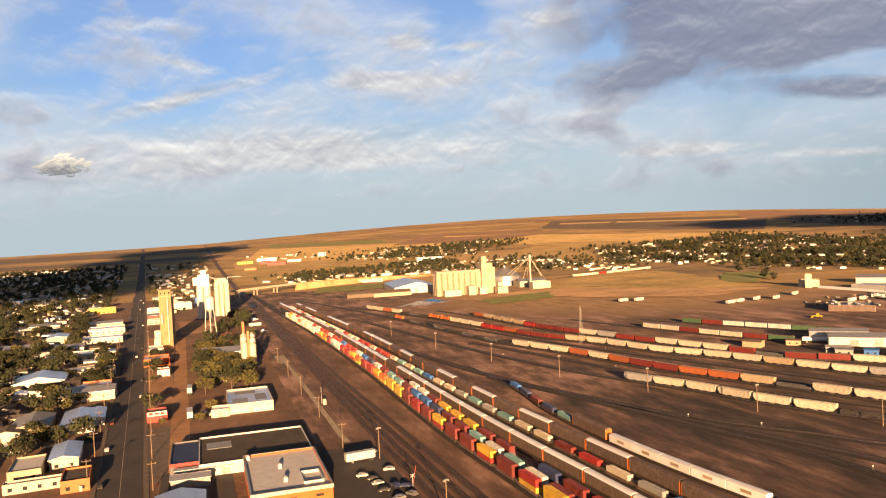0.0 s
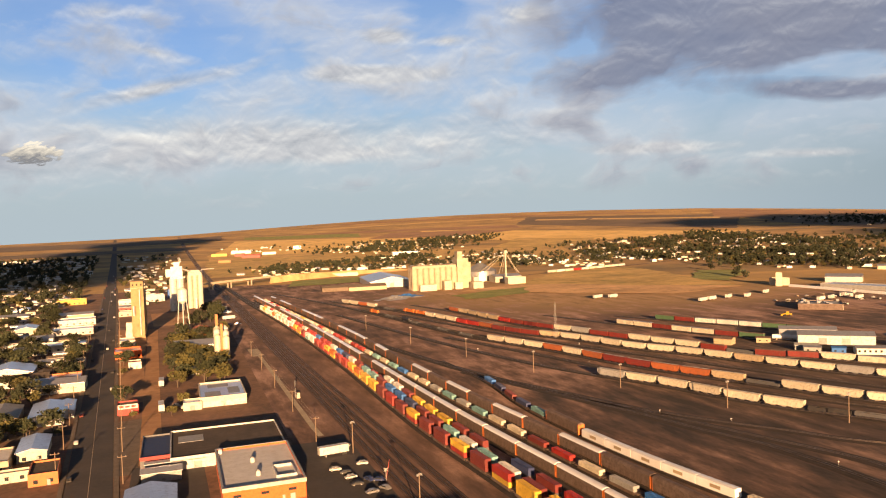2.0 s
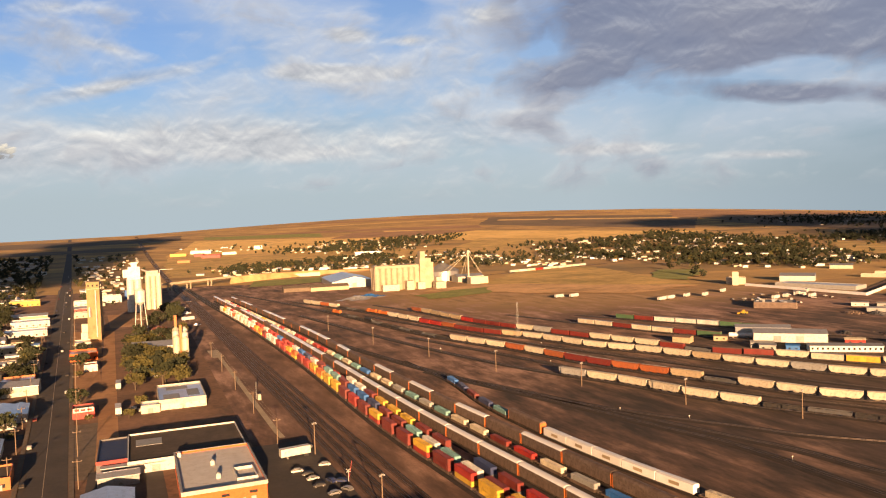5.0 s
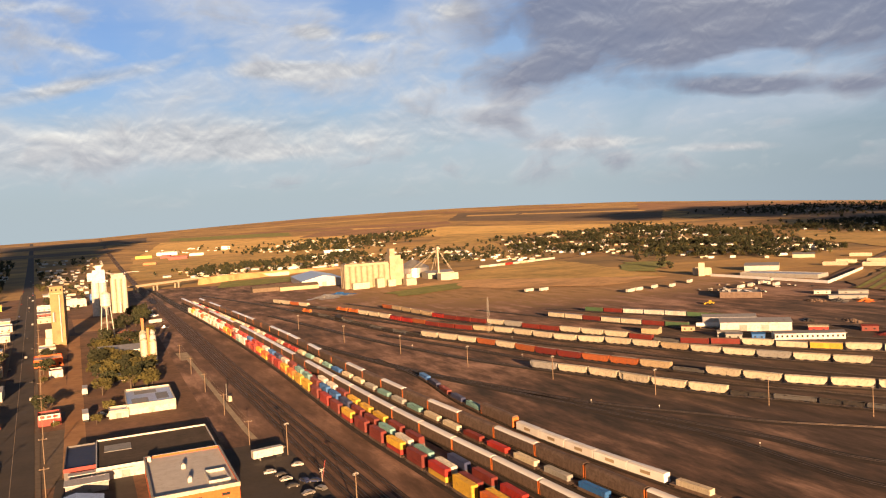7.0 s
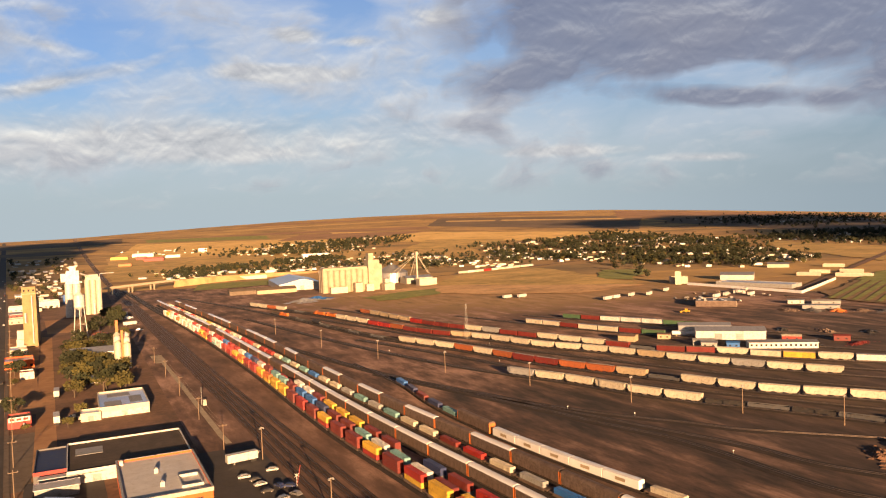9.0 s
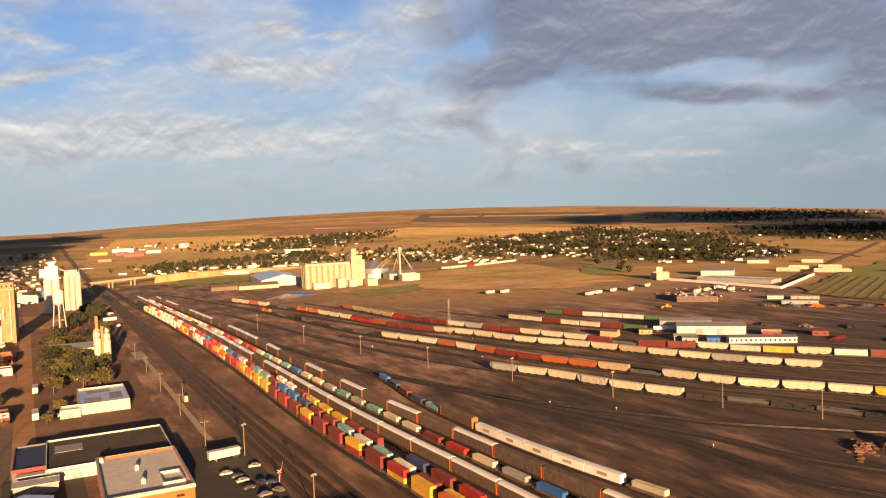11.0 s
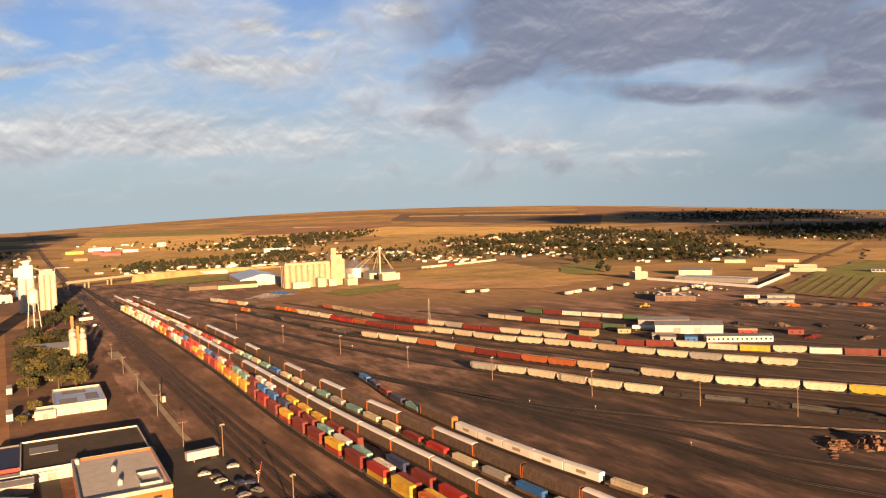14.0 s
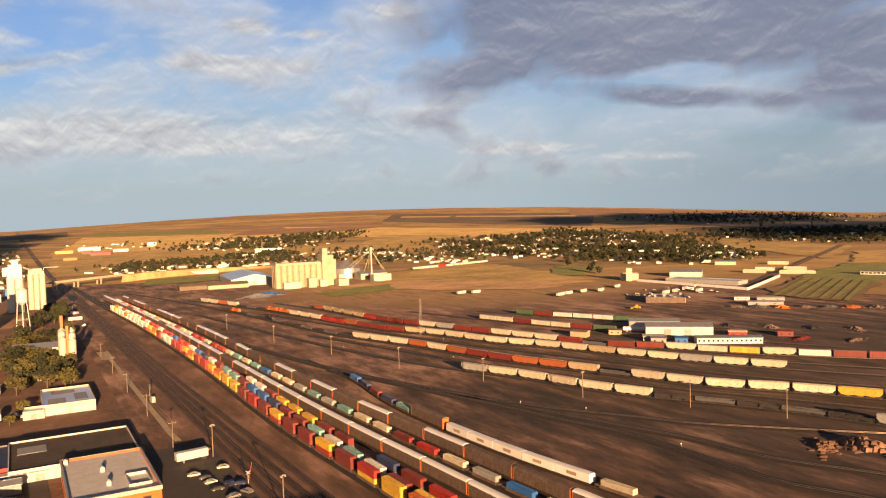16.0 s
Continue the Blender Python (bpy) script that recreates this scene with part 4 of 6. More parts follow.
train("k", 440, "NNVVVDN")
train("x", 1110, "CVCRVCVCCV")


# ---- buildings ----
def windows(ob, w, d, z, n, side, size=(1.4, 1.3), mat=None):
    """n separate panes in a row on one side (s, n, e, w) of a block w by d."""
    for k in range(n):
        t = (k + 0.5) / n
        a, b = size[0] / 2, size[1]
        if side in "sn":
            x, y = -w / 2 + w * t, (-d / 2 if side == "s" else d / 2)
            sh = Shape().box(x - a, x + a, y - 0.06, y + 0.06, z, z + b)
        else:
            x, y = (-w / 2 if side == "w" else w / 2), -d / 2 + d * t
            sh = Shape().box(x - 0.06, x + 0.06, y - a, y + a, z, z + b)
        part("window", sh, mat or M_GLASS, ob, "dark window pane")


TAKEN = []


def building(name, label, x, y, w, d, h, turn, wall, roof, style="flat", panes=(), doors=(), category="building"):
    ob = thing(name, label, category, x, y, 0.0, turn)
    if x or y:
        TAKEN.append((x, y, max(w, d) / 2 if turn else w / 2, max(w, d) / 2 if turn < -10 else d / 2))
    if style == "flat":
        part("wall", Shape().box(-w / 2, w / 2, -d / 2, d / 2, 0, h), wall, ob)
        sh = Shape()
        e = 0.35
        for a in ((-w / 2, w / 2, -d / 2, -d / 2 + e), (-w / 2, w / 2, d / 2 - e, d / 2), (-w / 2, -w / 2 + e, -d / 2 + e, d / 2 - e), (w / 2 - e, w / 2, -d / 2 + e, d / 2 - e)):
            sh.box(*a, h, h + 0.8)
        part("parapet", sh, wall, ob)
        part("roof", Shape().box(-w / 2 + e, w / 2 - e, -d / 2 + e, d / 2 - e, h, h + 0.12), roof, ob)
    else:
        q = h + (0.22 if style == "low" else 0.45) * min(w, d) / 2
        axis = "y" if d >= w else "x"
        a, b = (w / 2, d / 2) if axis == "y" else (d / 2, w / 2)
        part("wall", Shape().prism([(-a, 0), (a, 0), (a, h), (0, q), (-a, h)], -b, b, axis), wall, ob)
        k = (q - h) / a
        for s in (-1, 1):
            prof = [(0, q + 0.02), (0, q + 0.24), (s * (a + 0.5), h - 0.5 * k + 0.24), (s * (a + 0.5), h - 0.5 * k + 0.02)]
            sh = Shape().prism(prof, -b - 0.4, b + 0.4, axis)
            part("roof", sh, roof, ob)
    for side, n, z, sz in panes:
        windows(ob, w, d, z, n, side, sz)
    for side, u, dw, dh in doors:
        if side == "s":
            sh = Shape().box(u - dw / 2, u + dw / 2, -d / 2 - 0.08, -d / 2 + 0.05, 0, dh)
        else:
            s = 1 if side == "e" else -1
            sh = Shape().box(s * w / 2 - 0.08, s * w / 2 + 0.08, u - dw / 2, u + dw / 2, 0, dh)
        part("door", sh, M_GREY, ob, "plain grey door")
    return ob


# the orange brick building
B = building("brick_building", "orange brick commercial building with a gravel roof", 24, 281, 27, 48, 6.2, 0, M_BRICK, M_ROOFTAN,
             panes=[("s", 3, 3.6, (2.6, 0.9)), ("w", 6, 3.0, (1.6, 1.2))], doors=[("s", 9, 1.6, 2.6), ("s", 6, 0.9, 2.4)])
part("cornice", Shape().box(-13.7, 13.7, -24.25, -24.0, 5.9, 7.1).box(-13.7, -13.5, -24, 24, 5.9, 7.1), M_CREAM, B, "pale roof edge")
part("coping", Shape().box(-13.75, 13.75, -24.3, -23.6, 7.1, 7.25).box(-13.75, -13.1, -23.6, 24.1, 7.1, 7.25).box(13.1, 13.75, -23.6, 24.1, 7.1, 7.25).box(-13.1, 13.1, 23.5, 24.1, 7.1, 7.25), M_GREY, B, "grey metal wall coping")
part("porch", Shape().box(-12, 13.5, -28.5, -24.1, 0, 0.7).box(-8, 13.5, -30.0, -28.5, 0, 0.4), M_TAN, B, "flat tan porch deck")
part("skylight_curb", Shape().box(4.5, 11.5, -18, -17.6, 6.3, 7.3).box(4.5, 11.5, -6, -5.6, 6.3, 7.3).box(4.5, 4.9, -17.6, -6, 6.3, 7.3).box(11.1, 11.5, -17.6, -6, 6.3, 7.3), M_WHITE, B, "white raised roof curb")
for ux, uy in ((-1.5, 4), (-1, -12), (-12, 20)):
    part("roof_vent", Shape().box(ux - 0.7, ux + 0.7, uy - 0.7, uy + 0.7, 6.3, 8.0).drum(ux, uy, 8.0, 8.4, 0.45, n=8), M_SILVER, B, "metal roof vent")

P = building("shop_building", "large low shop with a dark tar roof and white front", 16, 329, 44, 42, 4.2, 0, M_WHITE, M_ROOFDK, panes=[], doors=[("s", -12, 3, 2.8)])
part("roof_patch", Shape().box(-19, -9, 2, 12, 4.32, 4.45), M_GREY, P, "grey patched roof area")
P = building("dark_shop", "small dark blue shop with a red front edge", -11.5, 331, 11, 34, 4.0, 0, M_DGREY, M_NAVY, doors=[("s", 2, 1.2, 2.4)])
part("fascia", Shape().box(-5.6, 5.6, -17.2, -17.0, 3.6, 5.0), M_RED, P, "red fascia board")
for k, (x, y, w, d) in enumerate(((-12, 268, 16, 26), (-9, 300, 14, 7), (-4, 310, 22, 3))):
    building("long_shed", "long low shed with pale metal roof", x, y, w, d, 3.6, 0, (M_TAN, M_GREY, M_GREY)[k], M_TIN, "low", doors=[("s", 0, 1.2, 2.2)], category="shed")
DEPOT = building("yellow_depot", "pale yellow depot with tin roofs and loading bays", 19.5, 430, 23, 40, 4.6, 0, M_CREAM, M_TIN, "flat", doors=[("s", 0, 1.2, 2.4)])
for x0, x1 in ((-11.3, -1.6), (1.2, 10.6)):
    part("bay_door", Shape().box(x0, x1, -20.14, -19.98, 0.2, 3.0), M_WHITE, DEPOT, "wide white loading bay door")
for x0, x1, y0, y1 in ((-9, -1, -16, -4), (3, 9, -12, 4), (-7, 4, 6, 15)):
    part("roof_patch", Shape().box(x0, x1, y0, y1, 4.66, 4.75), M_GREY, DEPOT, "grey weathered roof patch")
building("white_shed", "small white shed among yellowing trees", 10, 511, 9, 8, 3.4, 0, M_WHITE, M_CLEAN, "low", category="shed")
building("yellow_annex", "pale yellow lean-to beside the depot", 4, 412, 9, 10, 3.4, 0, M_CREAM, M_TIN, "flat", doors=[("s", 0, 2.4, 2.6)])
building("orange_shed", "rust-orange shed with shallow roof", 17, 700, 12, 26, 5.0, 0, M_ORANGE, M_ORANGE, "low")
building("warehouse", "long grey warehouse by the trees", 12, 612, 34, 24, 5.0, -4, M_TAN, M_TIN, "low")
building("orange_store", "orange brick store with grey tin roofs", -37, 605, 18, 20, 5.0, 4, M_BRICK, M_TIN, "flat", panes=[("s", 5, 1.0, (1.8, 1.8))])
building("red_kiosk", "small red and white striped kiosk", -30, 553, 8, 10, 4.0, 4, M_WHITE, M_RED, "flat", doors=[("s", 1, 1.0, 2.1)])
K = building("roadside_restaurant", "small restaurant with a red and white front", -27, 418, 10, 12, 4.2, 4, M_RED, M_SHINGLE, "flat", doors=[("s", 2, 1.2, 2.2)])
part("sign_board", Shape().box(-4.6, 4.6, -6.4, -6.1, 3.4, 5.6), M_WHITE, K, "white sign board with red bars")
for k in range(3):
    part("sign_bar", Shape().box(-4 + 2.8 * k, -2 + 2.8 * k, -6.47, -6.41, 4.0, 5.0), M_RED, K, "red bar on the sign")

NEAR = [  # across the street: x, y, w, d, h, turn, wall, roof, style, words
    (-64, 424, 15, 34, 4.6, M_WHITE, M_TIN, "low", "white metal workshop with a pale gable roof"),
    (-52, 432, 8, 26, 4.0, M_WHITE, M_TIN, "low", "white lean-to workshop of metal sheet"),
    (-85, 424, 17, 30, 5.0, M_TAN, M_GREY, "low", "grey-roofed house behind the workshops"),
    (-93, 408, 12, 14, 5.0, M_CREAM, M_SHINGLE, "low", "cream stucco house with dark shingles"),
    (-60, 358, 11, 26, 4.4, M_CREAM, M_TIN, "low", "cream shop with a white roof"),
    (-72, 344, 12, 22, 4.2, M_TAN, M_ROOFTAN, "flat", "tan stucco house with flat roof"),
    (-66, 322, 20, 5, 3.2, M_CREAM, M_ROOFTAN, "flat", "long cream wall-like row of stores"),
    (-50, 320, 10, 18, 4.0, M_ORANGE, M_SHINGLE, "flat", "orange stucco store at the street"),
    (-106, 560, 30, 30, 4.6, M_WHITE, M_TIN, "low", "wide white warehouse with pale roof"),
    (-92, 528, 28, 18, 4.4, M_WHITE, M_SHINGLE, "low", "white house with dark shingle roof"),
    (-73, 520, 34, 16, 4.2, M_ORANGE, M_TIN, "flat", "orange stucco motel wing"),
    (-72, 580, 20, 14, 4.4, M_CREAM, M_TAN, "flat", "cream block with yellow front"),
    (-88, 668, 40, 20, 5.0, M_CREAM, M_TIN, "flat", "long cream commercial block"),
    (-112, 716, 22, 20, 5.0, M_WHITE, M_TIN, "low", "white gabled church hall"),
    (-128, 700, 18, 20, 4.0, M_WHITE, M_SHINGLE, "low", "white gabled house with dark roof"),
    (-84, 770, 46, 22, 5.0, M_WHITE, M_TIN, "flat", "long white commercial block"),
    (-96, 850, 60, 24, 5.0, M_WHITE, M_TIN, "flat", "long white row of stores"),
    (-104, 900, 40, 18, 5.5, M_TAN, M_TIN, "low", "tan store with pale roof"),
    (-130, 1090, 60, 20, 6.0, M_YELLOW, M_TIN, "flat", "long yellow store with tin roof"),
    (-44, 668, 12, 20, 4.0, M_CREAM, M_TIN, "flat", "small cream shop with tin roof"),
    (-58, 900, 24, 16, 4.5, M_CREAM, M_TIN, "flat", "cream shop by the street"),
    (-56, 960, 20, 16, 4.5, M_DRED, M_TIN, "low", "dark red barn-like shop"),
    (-62, 1040, 26, 20, 5.0, M_WHITE, M_TIN, "flat", "white store beside the street"),
    (-30, 1060, 24, 18, 8.0, M_WHITE, M_TIN, "flat", "white mill office beside the elevator"),
    (-8, 1100, 12, 18, 10.0, M_BLUE, M_TIN, "flat", "blue metal building beside the elevator"),
]
for x, y, w, d, h, wall, roof, style, words in NEAR:
    sx = street_x(y)
    w = min(w, 34) if w > 24 else w
    x = min(x, sx - 10.5 - w / 2) if x < sx else max(x, sx + 11 + w / 2)
    building("store" if style == "flat" else "house", words, x, y, w, d, h, 4.2, wall, roof, style,
             panes=[("s", max(2, int(w / 5)), 1.1, (1.5, 1.4))], doors=[("s", w * 0.18, 1.1, 2.2)])


# unseen block added behind the eye to cast the parking lot's shade
K = building("office_block", "plain tall block added unseen to shade the parking lot", 50, 66, 22, 44, 23, 0, M_BRICK, M_ROOFTAN, "flat")
for z in range(3, 22, 6):
    windows(K, 22, 44, z, 5, "n", (1.6, 2.0))
for k in range(5):
    part("storey_band", Shape().box(-11.12, 11.12, -22.12, 22.12, 4.2 * k + 1.4, 4.2 * k + 1.7), M_CREAM, K, "pale stone course")

# ---- grain elevators ----
def ribbed_block(ob, name, x0, x1, y, h, r, mat, rows=2, z0=0.0, cap=True):
    """Rows of round silos standing close, each a part of its own."""
    n = max(1, round((x1 - x0) / (2 * r)))
    for k in range(n):
        for j in range(rows):
            part(name, Shape().drum(x0 + r + 2 * r * k, y + 2 * r * j, z0, h, r * 1.01, n=20), mat, ob)
    if cap:
        part("gallery", Shape().box(x0 + 1, x1 - 1, y - r * 0.5, y + 2 * r * (rows - 1) + r * 0.5, h, h + 3.2), mat, ob, "long gallery on the silo tops")


E1 = thing("grain_elevator", "tall yellowed concrete grain elevator beside the street", "grain elevator", -33.5, 730)
part("tower", Shape().box(-5, 5, -28, -8, 0, 43).box(-5, 5, -28, -8, 43.4, 49), M_OLDCONC, E1)
part("cornice", Shape().box(-5.3, 5.3, -28.3, -7.7, 43, 43.5), M_TAN, E1)
ribbed_block(E1, "silo", -5, 5, -5, 36, 2.5, M_OLDCONC, 7)
part("annex", Shape().box(-10.5, -5.2, -28, -12, 0, 7).box(-10, -5.2, -26, -20, 7, 14), M_CREAM, E1)
part("chute", Shape().rod((2, -28.3, 3), (2, -28.3, 42), 0.6).rod((-3, -28.5, 20), (-3, -28.5, 28), 1.0), M_SILVER, E1, "steel downspout")
windows(E1, 10, 56, 45.2, 3, "s", (1.2, 1.6))

E2 = thing("grain_elevator", "white concrete grain elevator with ribbed silos", "grain elevator", 8, 940)
ribbed_block(E2, "silo", -17.5, -2, -22, 36, 3.9, M_WHITE, 4)
part("headhouse", Shape().box(-15.5, -3, -24, -8, 36, 50).box(-12, -6, -22, -14, 50, 55), M_WHITE, E2)
part("second_headhouse", Shape().box(-21, -15.6, -18, -8, 38, 47), M_WHITE, E2)
ribbed_block(E2, "concrete_silo", 2, 19, -6, 38, 2.85, M_CREAM, 4)
part("concrete_headhouse", Shape().box(3, 16, -8, 8, 38, 44), M_CREAM, E2)
part("conveyor", Shape().rod((-3, -18, 47), (8, -6, 42), 0.8).rod((11, -12, 0), (11, -10, 12), 1.4), M_WHITE, E2)

E3 = thing("feed_mill", "narrow rust-streaked feed mill with round bins", "grain elevator", 27, 570)
for k, (x, y, h, m) in enumerate(((-3, -16, 17, M_CREAM), (2.6, -19, 16, M_CREAM), (-3, -9, 20, M_WHITE), (2.8, -12, 19, M_WHITE), (-2.6, -2, 21, M_CREAM), (2.8, -5, 21, M_WHITE))):
    part("bin", Shape().drum(x, y, 0, h, 2.3, n=18).drum(x, y, h, h + 1.6, 2.3, 0.5, n=18), m, E3)
part("leg_tower", Shape().box(-0.8, 0.8, -15, -13, 0, 25), M_ORANGE, E3, "rust-orange bucket leg")
part("leg_tower", Shape().box(-3.2, -1.4, 3, 5, 0, 30), M_ORANGE, E3, "rust-orange bucket leg")

WT = thing("water_tower", "white water tank on four slim legs", "water tower", 3, 733)
part("tank", Shape().drum(0, 0, 27, 37, 4.4, n=20).drum(0, 0, 37, 40, 4.4, 0.4, n=20).drum(0, 0, 24.5, 27, 1.5, 4.4, n=20), M_WHITE, WT)
for sx in (-1, 1):
    for sy in (-1, 1):
        part("leg", Shape().rod((sx * 5.5, sy * 5.5, 0), (sx * 3.3, sy * 3.3, 27.5), 0.35), M_WHITE, WT)
part("brace", Shape().rod((-4.6, -4.6, 12), (4.6, -4.6, 12), 0.12).rod((-4.6, 4.6, 12), (4.6, 4.6, 12), 0.12).rod((-4.6, -4.6, 12), (-4.6, 4.6, 12), 0.12).rod((4.6, -4.6, 12), (4.6, 4.6, 12), 0.12).rod((0, 0, 0), (0, 0, 25), 0.5), M_WHITE, WT)

# the grain terminal across the yard
T = thing("grain_terminal", "large cream concrete grain terminal with round silos", "grain elevator", 289, 962, 0, -2)
ribbed_block(T, "silo", 0, 62, 0, 29, 3.9, M_CONC, 3)
part("headhouse", Shape().box(62.5, 78, -3, 17, 0, 40).box(64, 71, 0, 12, 40, 49), M_CONC, T)
part("leg_tower", Shape().box(78, 83, 2, 14, 0, 34), M_CONC, T)
for a in ((8, 30, -14, -7, 0, 8), (40, 50, -16, -6, 0, 12), (56, 66, -13, -7, 0, 9), (78, 92, -22, -8, 0, 9), (83.5, 90, -8, 0, 0, 14)):
    part("loading_shed", Shape().box(*a), M_CREAM, T)
D = thing("storage_dome", "broad silver steel grain bin with a cone roof", "grain bin", 428, 1066)
part("wall", Shape().drum(0, 0, 0, 14, 24, n=40, cap=False), M_SILVER, D)
part("roof", Shape().drum(0, 0, 14, 26, 24.5, 2.0, n=40).drum(0, 0, 26, 28, 2, n=12), M_SILVER, D, "conical steel roof")
Lg = thing("leg_tower", "slim grain leg with spreading spouts", "grain elevator", 436, 990)
part("mast", Shape().box(-1.0, 1.0, -1.0, 1.0, 0, 46).box(-1.8, 1.8, -1.8, 1.8, 42, 46), M_CREAM, Lg)
for x, y in ((-24, 40), (-30, 10), (-16, -12), (14, -14), (20, 6), (8, 30)):
    part("spout", Shape().rod((0, 0, 43), (x, y, 14), 0.3), M_CREAM, Lg)
building("flat_storage", "long grey-roofed grain storage", 446, 1016, 40, 26, 8, -2, M_CREAM, M_TIN, "low", category="warehouse")
building("scale_house", "cream scale house at the terminal", 440, 968, 26, 14, 9, -2, M_CREAM, M_TAN, "flat")
building("grain_shed", "broad white grain shed with a grey roof", 290, 1100, 62, 120, 8, -6, M_WHITE, M_TIN, "low", doors=[("s", 0, 6, 6)], category="warehouse")
building("low_warehouse", "low tan warehouse beside the terminal", 244, 1030, 52, 26, 5, -4, M_TAN, M_PAVE, "low", category="warehouse")
building("low_warehouse", "low grey warehouse beside the terminal", 206, 1040, 44, 22, 5, -4, M_PAVE, M_PAVE, "low", category="warehouse")

for x, y, w, d, h, wall, roof, words in ((195, 2500, 60, 90, 8, M_WHITE, M_CLEAN, "large white store beyond the fields"), (200, 2230, 50, 60, 7, M_RED, M_RED, "low far store with red roof"), (262, 2345, 40, 40, 6, M_WHITE, M_TIN, "white far store hall"),
                                         (175, 2330, 26, 50, 7, M_RED, M_RED, "narrow red-roofed store wing"), (120, 2385, 46, 20, 7, M_YELLOW, M_CREAM, "long yellow store beside the railway"), (380, 2576, 26, 20, 9, M_CLEAN, M_CLEAN, "white far silo house"),
                                         (115, 2035, 30, 16, 5, M_ORANGE, M_ORANGE, "low rust-red shed beside the railway"), (320, 1440, 56, 22, 6, M_WHITE, M_TIN, "long white shed row"), (215, 1370, 60, 18, 5, M_CREAM, M_TIN, "long cream shed row"), (270, 1330, 60, 16, 5, M_CREAM, M_CLEAN, "long pale shed row"),
                                         (460, 1740, 50, 20, 7, M_WHITE, M_TIN, "white hall among trees"), (560, 1910, 70, 30, 9, M_CLEAN, M_TIN, "large white hall among trees")):
    building("far_store", words, x, y, w, d, h, -8, wall, roof, "flat").matrix_basis = pose(x, y, rise(x, y) - 0.3, 0, 0, -8)

# ---- overpass ----
O = thing("overpass", "pale concrete road overpass across the tracks", "bridge", 0, 0)
ax, ay, bx, by = 46, 1190, 142, 1268
hd = math.atan2(by - ay, bx - ax)
ln = math.hypot(bx - ax, by - ay)
rot = Matrix.Translation((ax, ay, 0)) @ Matrix.Rotation(hd, 4, "Z")
part("deck", Shape().box(-12, ln + 4, -5.5, 5.5, 9.0, 10.2), M_CONC, O, at=rot)
for s in (-5.5, 5.2):
    part("parapet", Shape().box(-12, ln + 4, s, s + 0.3, 10.2, 11.3), M_CONC, O, at=rot)
for k in (0.0, 36, 78):
    part("pier", Shape().box(k - 0.8, k + 0.8, -4.5, -3, 0, 9).box(k - 0.8, k + 0.8, 3, 4.5, 0, 9).box(k - 0.9, k + 0.9, -5.2, 5.2, 8, 9), M_CONC, O, at=rot)
sh = Shape()
for (x, y, h), (x2, y2, h2) in zip(((142, 1268, 10), (200, 1310, 9.5), (280, 1345, 8), (420, 1390, 2)), ((200, 1310, 9.5), (280, 1345, 8), (420, 1390, 2), (520, 1420, 0.3))):
    sh.quad((x - 4, y - 18, 0), (x2 - 4, y2 - 18, 0), (x2, y2 - 6, h2), (x, y - 6, h))
    sh.quad((x, y - 6, h), (x2, y2 - 6, h2), (x2, y2 + 6, h2), (x, y + 6, h))
    sh.quad((x, y + 6, h), (x2, y2 + 6, h2), (x2 + 4, y2 + 18, 0), (x + 4, y + 18, 0))
tagged(new("embankment", sh.mesh("embankment", M_DIRTGOLD)), "dry tan road embankment", "embankment", kind="structure")

# ---- yard sheds ----
building("engine_shed", "white metal engine shed with pale gable roof", 414, 398, 46, 18, 6.2, -41, M_WHITE, M_TIN, "low", doors=[("s", -8, 5, 4.6), ("s", 6, 5, 4.6)], category="shed")
building("engine_shed", "taller pale shed behind the engine shed", 412, 420, 36, 13, 7.4, -41, M_TIN, M_TIN, "low", category="shed")
building("bunk_house", "long pale yard office with a row of windows", 412, 352, 42, 10, 3.8, -36, M_WHITE, M_TIN, "low", panes=[("s", 14, 1.4, (1.2, 1.4))], category="office")
building("small_shed", "small dark grey tool shed", 380, 388, 14, 8, 3.5, -41, M_GREY, M_GREY, "low", category="shed")
building("scale_house", "pale brick hut between the tracks", 352, 432, 12, 8, 4, -60, M_TAN, M_RUST, "low", category="shed")
S = building("substation_building", "grey gravel-roofed building with pale end wall", 548, 543, 36, 32, 4.6, -44, M_RUST, M_GREY, "flat", category="building")
part("end_wall", Shape().box(18.02, 18.3, -15.6, 15.6, 0, 5.0), M_CREAM, S, "pale end wall")
rr = random.Random(11)
for k in range(14):
    u, w = rr.uniform(-15, 15), rr.uniform(-14, 14)
    part("roof_unit", Shape().box(u - 1.2, u + 1.2, w - 1.2, w + 1.2, 4.65, 4.65 + rr.uniform(1, 2.4)), (M_GREY, M_TIN)[k % 2], S)
W = thing("white_pipe_wall", "long white wall round an industrial lot", "wall")
for (x0, y0), (x1, y1) in (((670, 709), (680, 554)), ((680, 554), (829, 628))):
    l, a = math.hypot(x1 - x0, y1 - y0), math.atan2(y1 - y0, x1 - x0)
    n = int(l / 8)
    for k in range(n):
        part("panel", Shape().box(k * l / n + 0.05, (k + 1) * l / n - 0.05, -0.5, 0.5, 0, 3.0), M_CLEAN, W, at=Matrix.Translation((x0, y0, 0)) @ Matrix.Rotation(a, 4, "Z"))
building("mill_tower", "cream stepped mill building", 678, 732, 22, 14, 7.5, -45, M_CREAM, M_TAN, "flat")
building("mill_tower", "tall narrow cream mill tower", 668, 722, 7, 8, 15, -45, M_CREAM, M_TAN, "flat")
building("plant_building", "white plant hall with bright gable end", 765, 720, 40, 26, 6.2, -50, M_WHITE, M_TIN, "low", category="warehouse")
building("plant_building", "long low grey plant roof", 712, 640, 90, 26, 4, -74, M_GREY, M_TIN, "flat", category="warehouse")
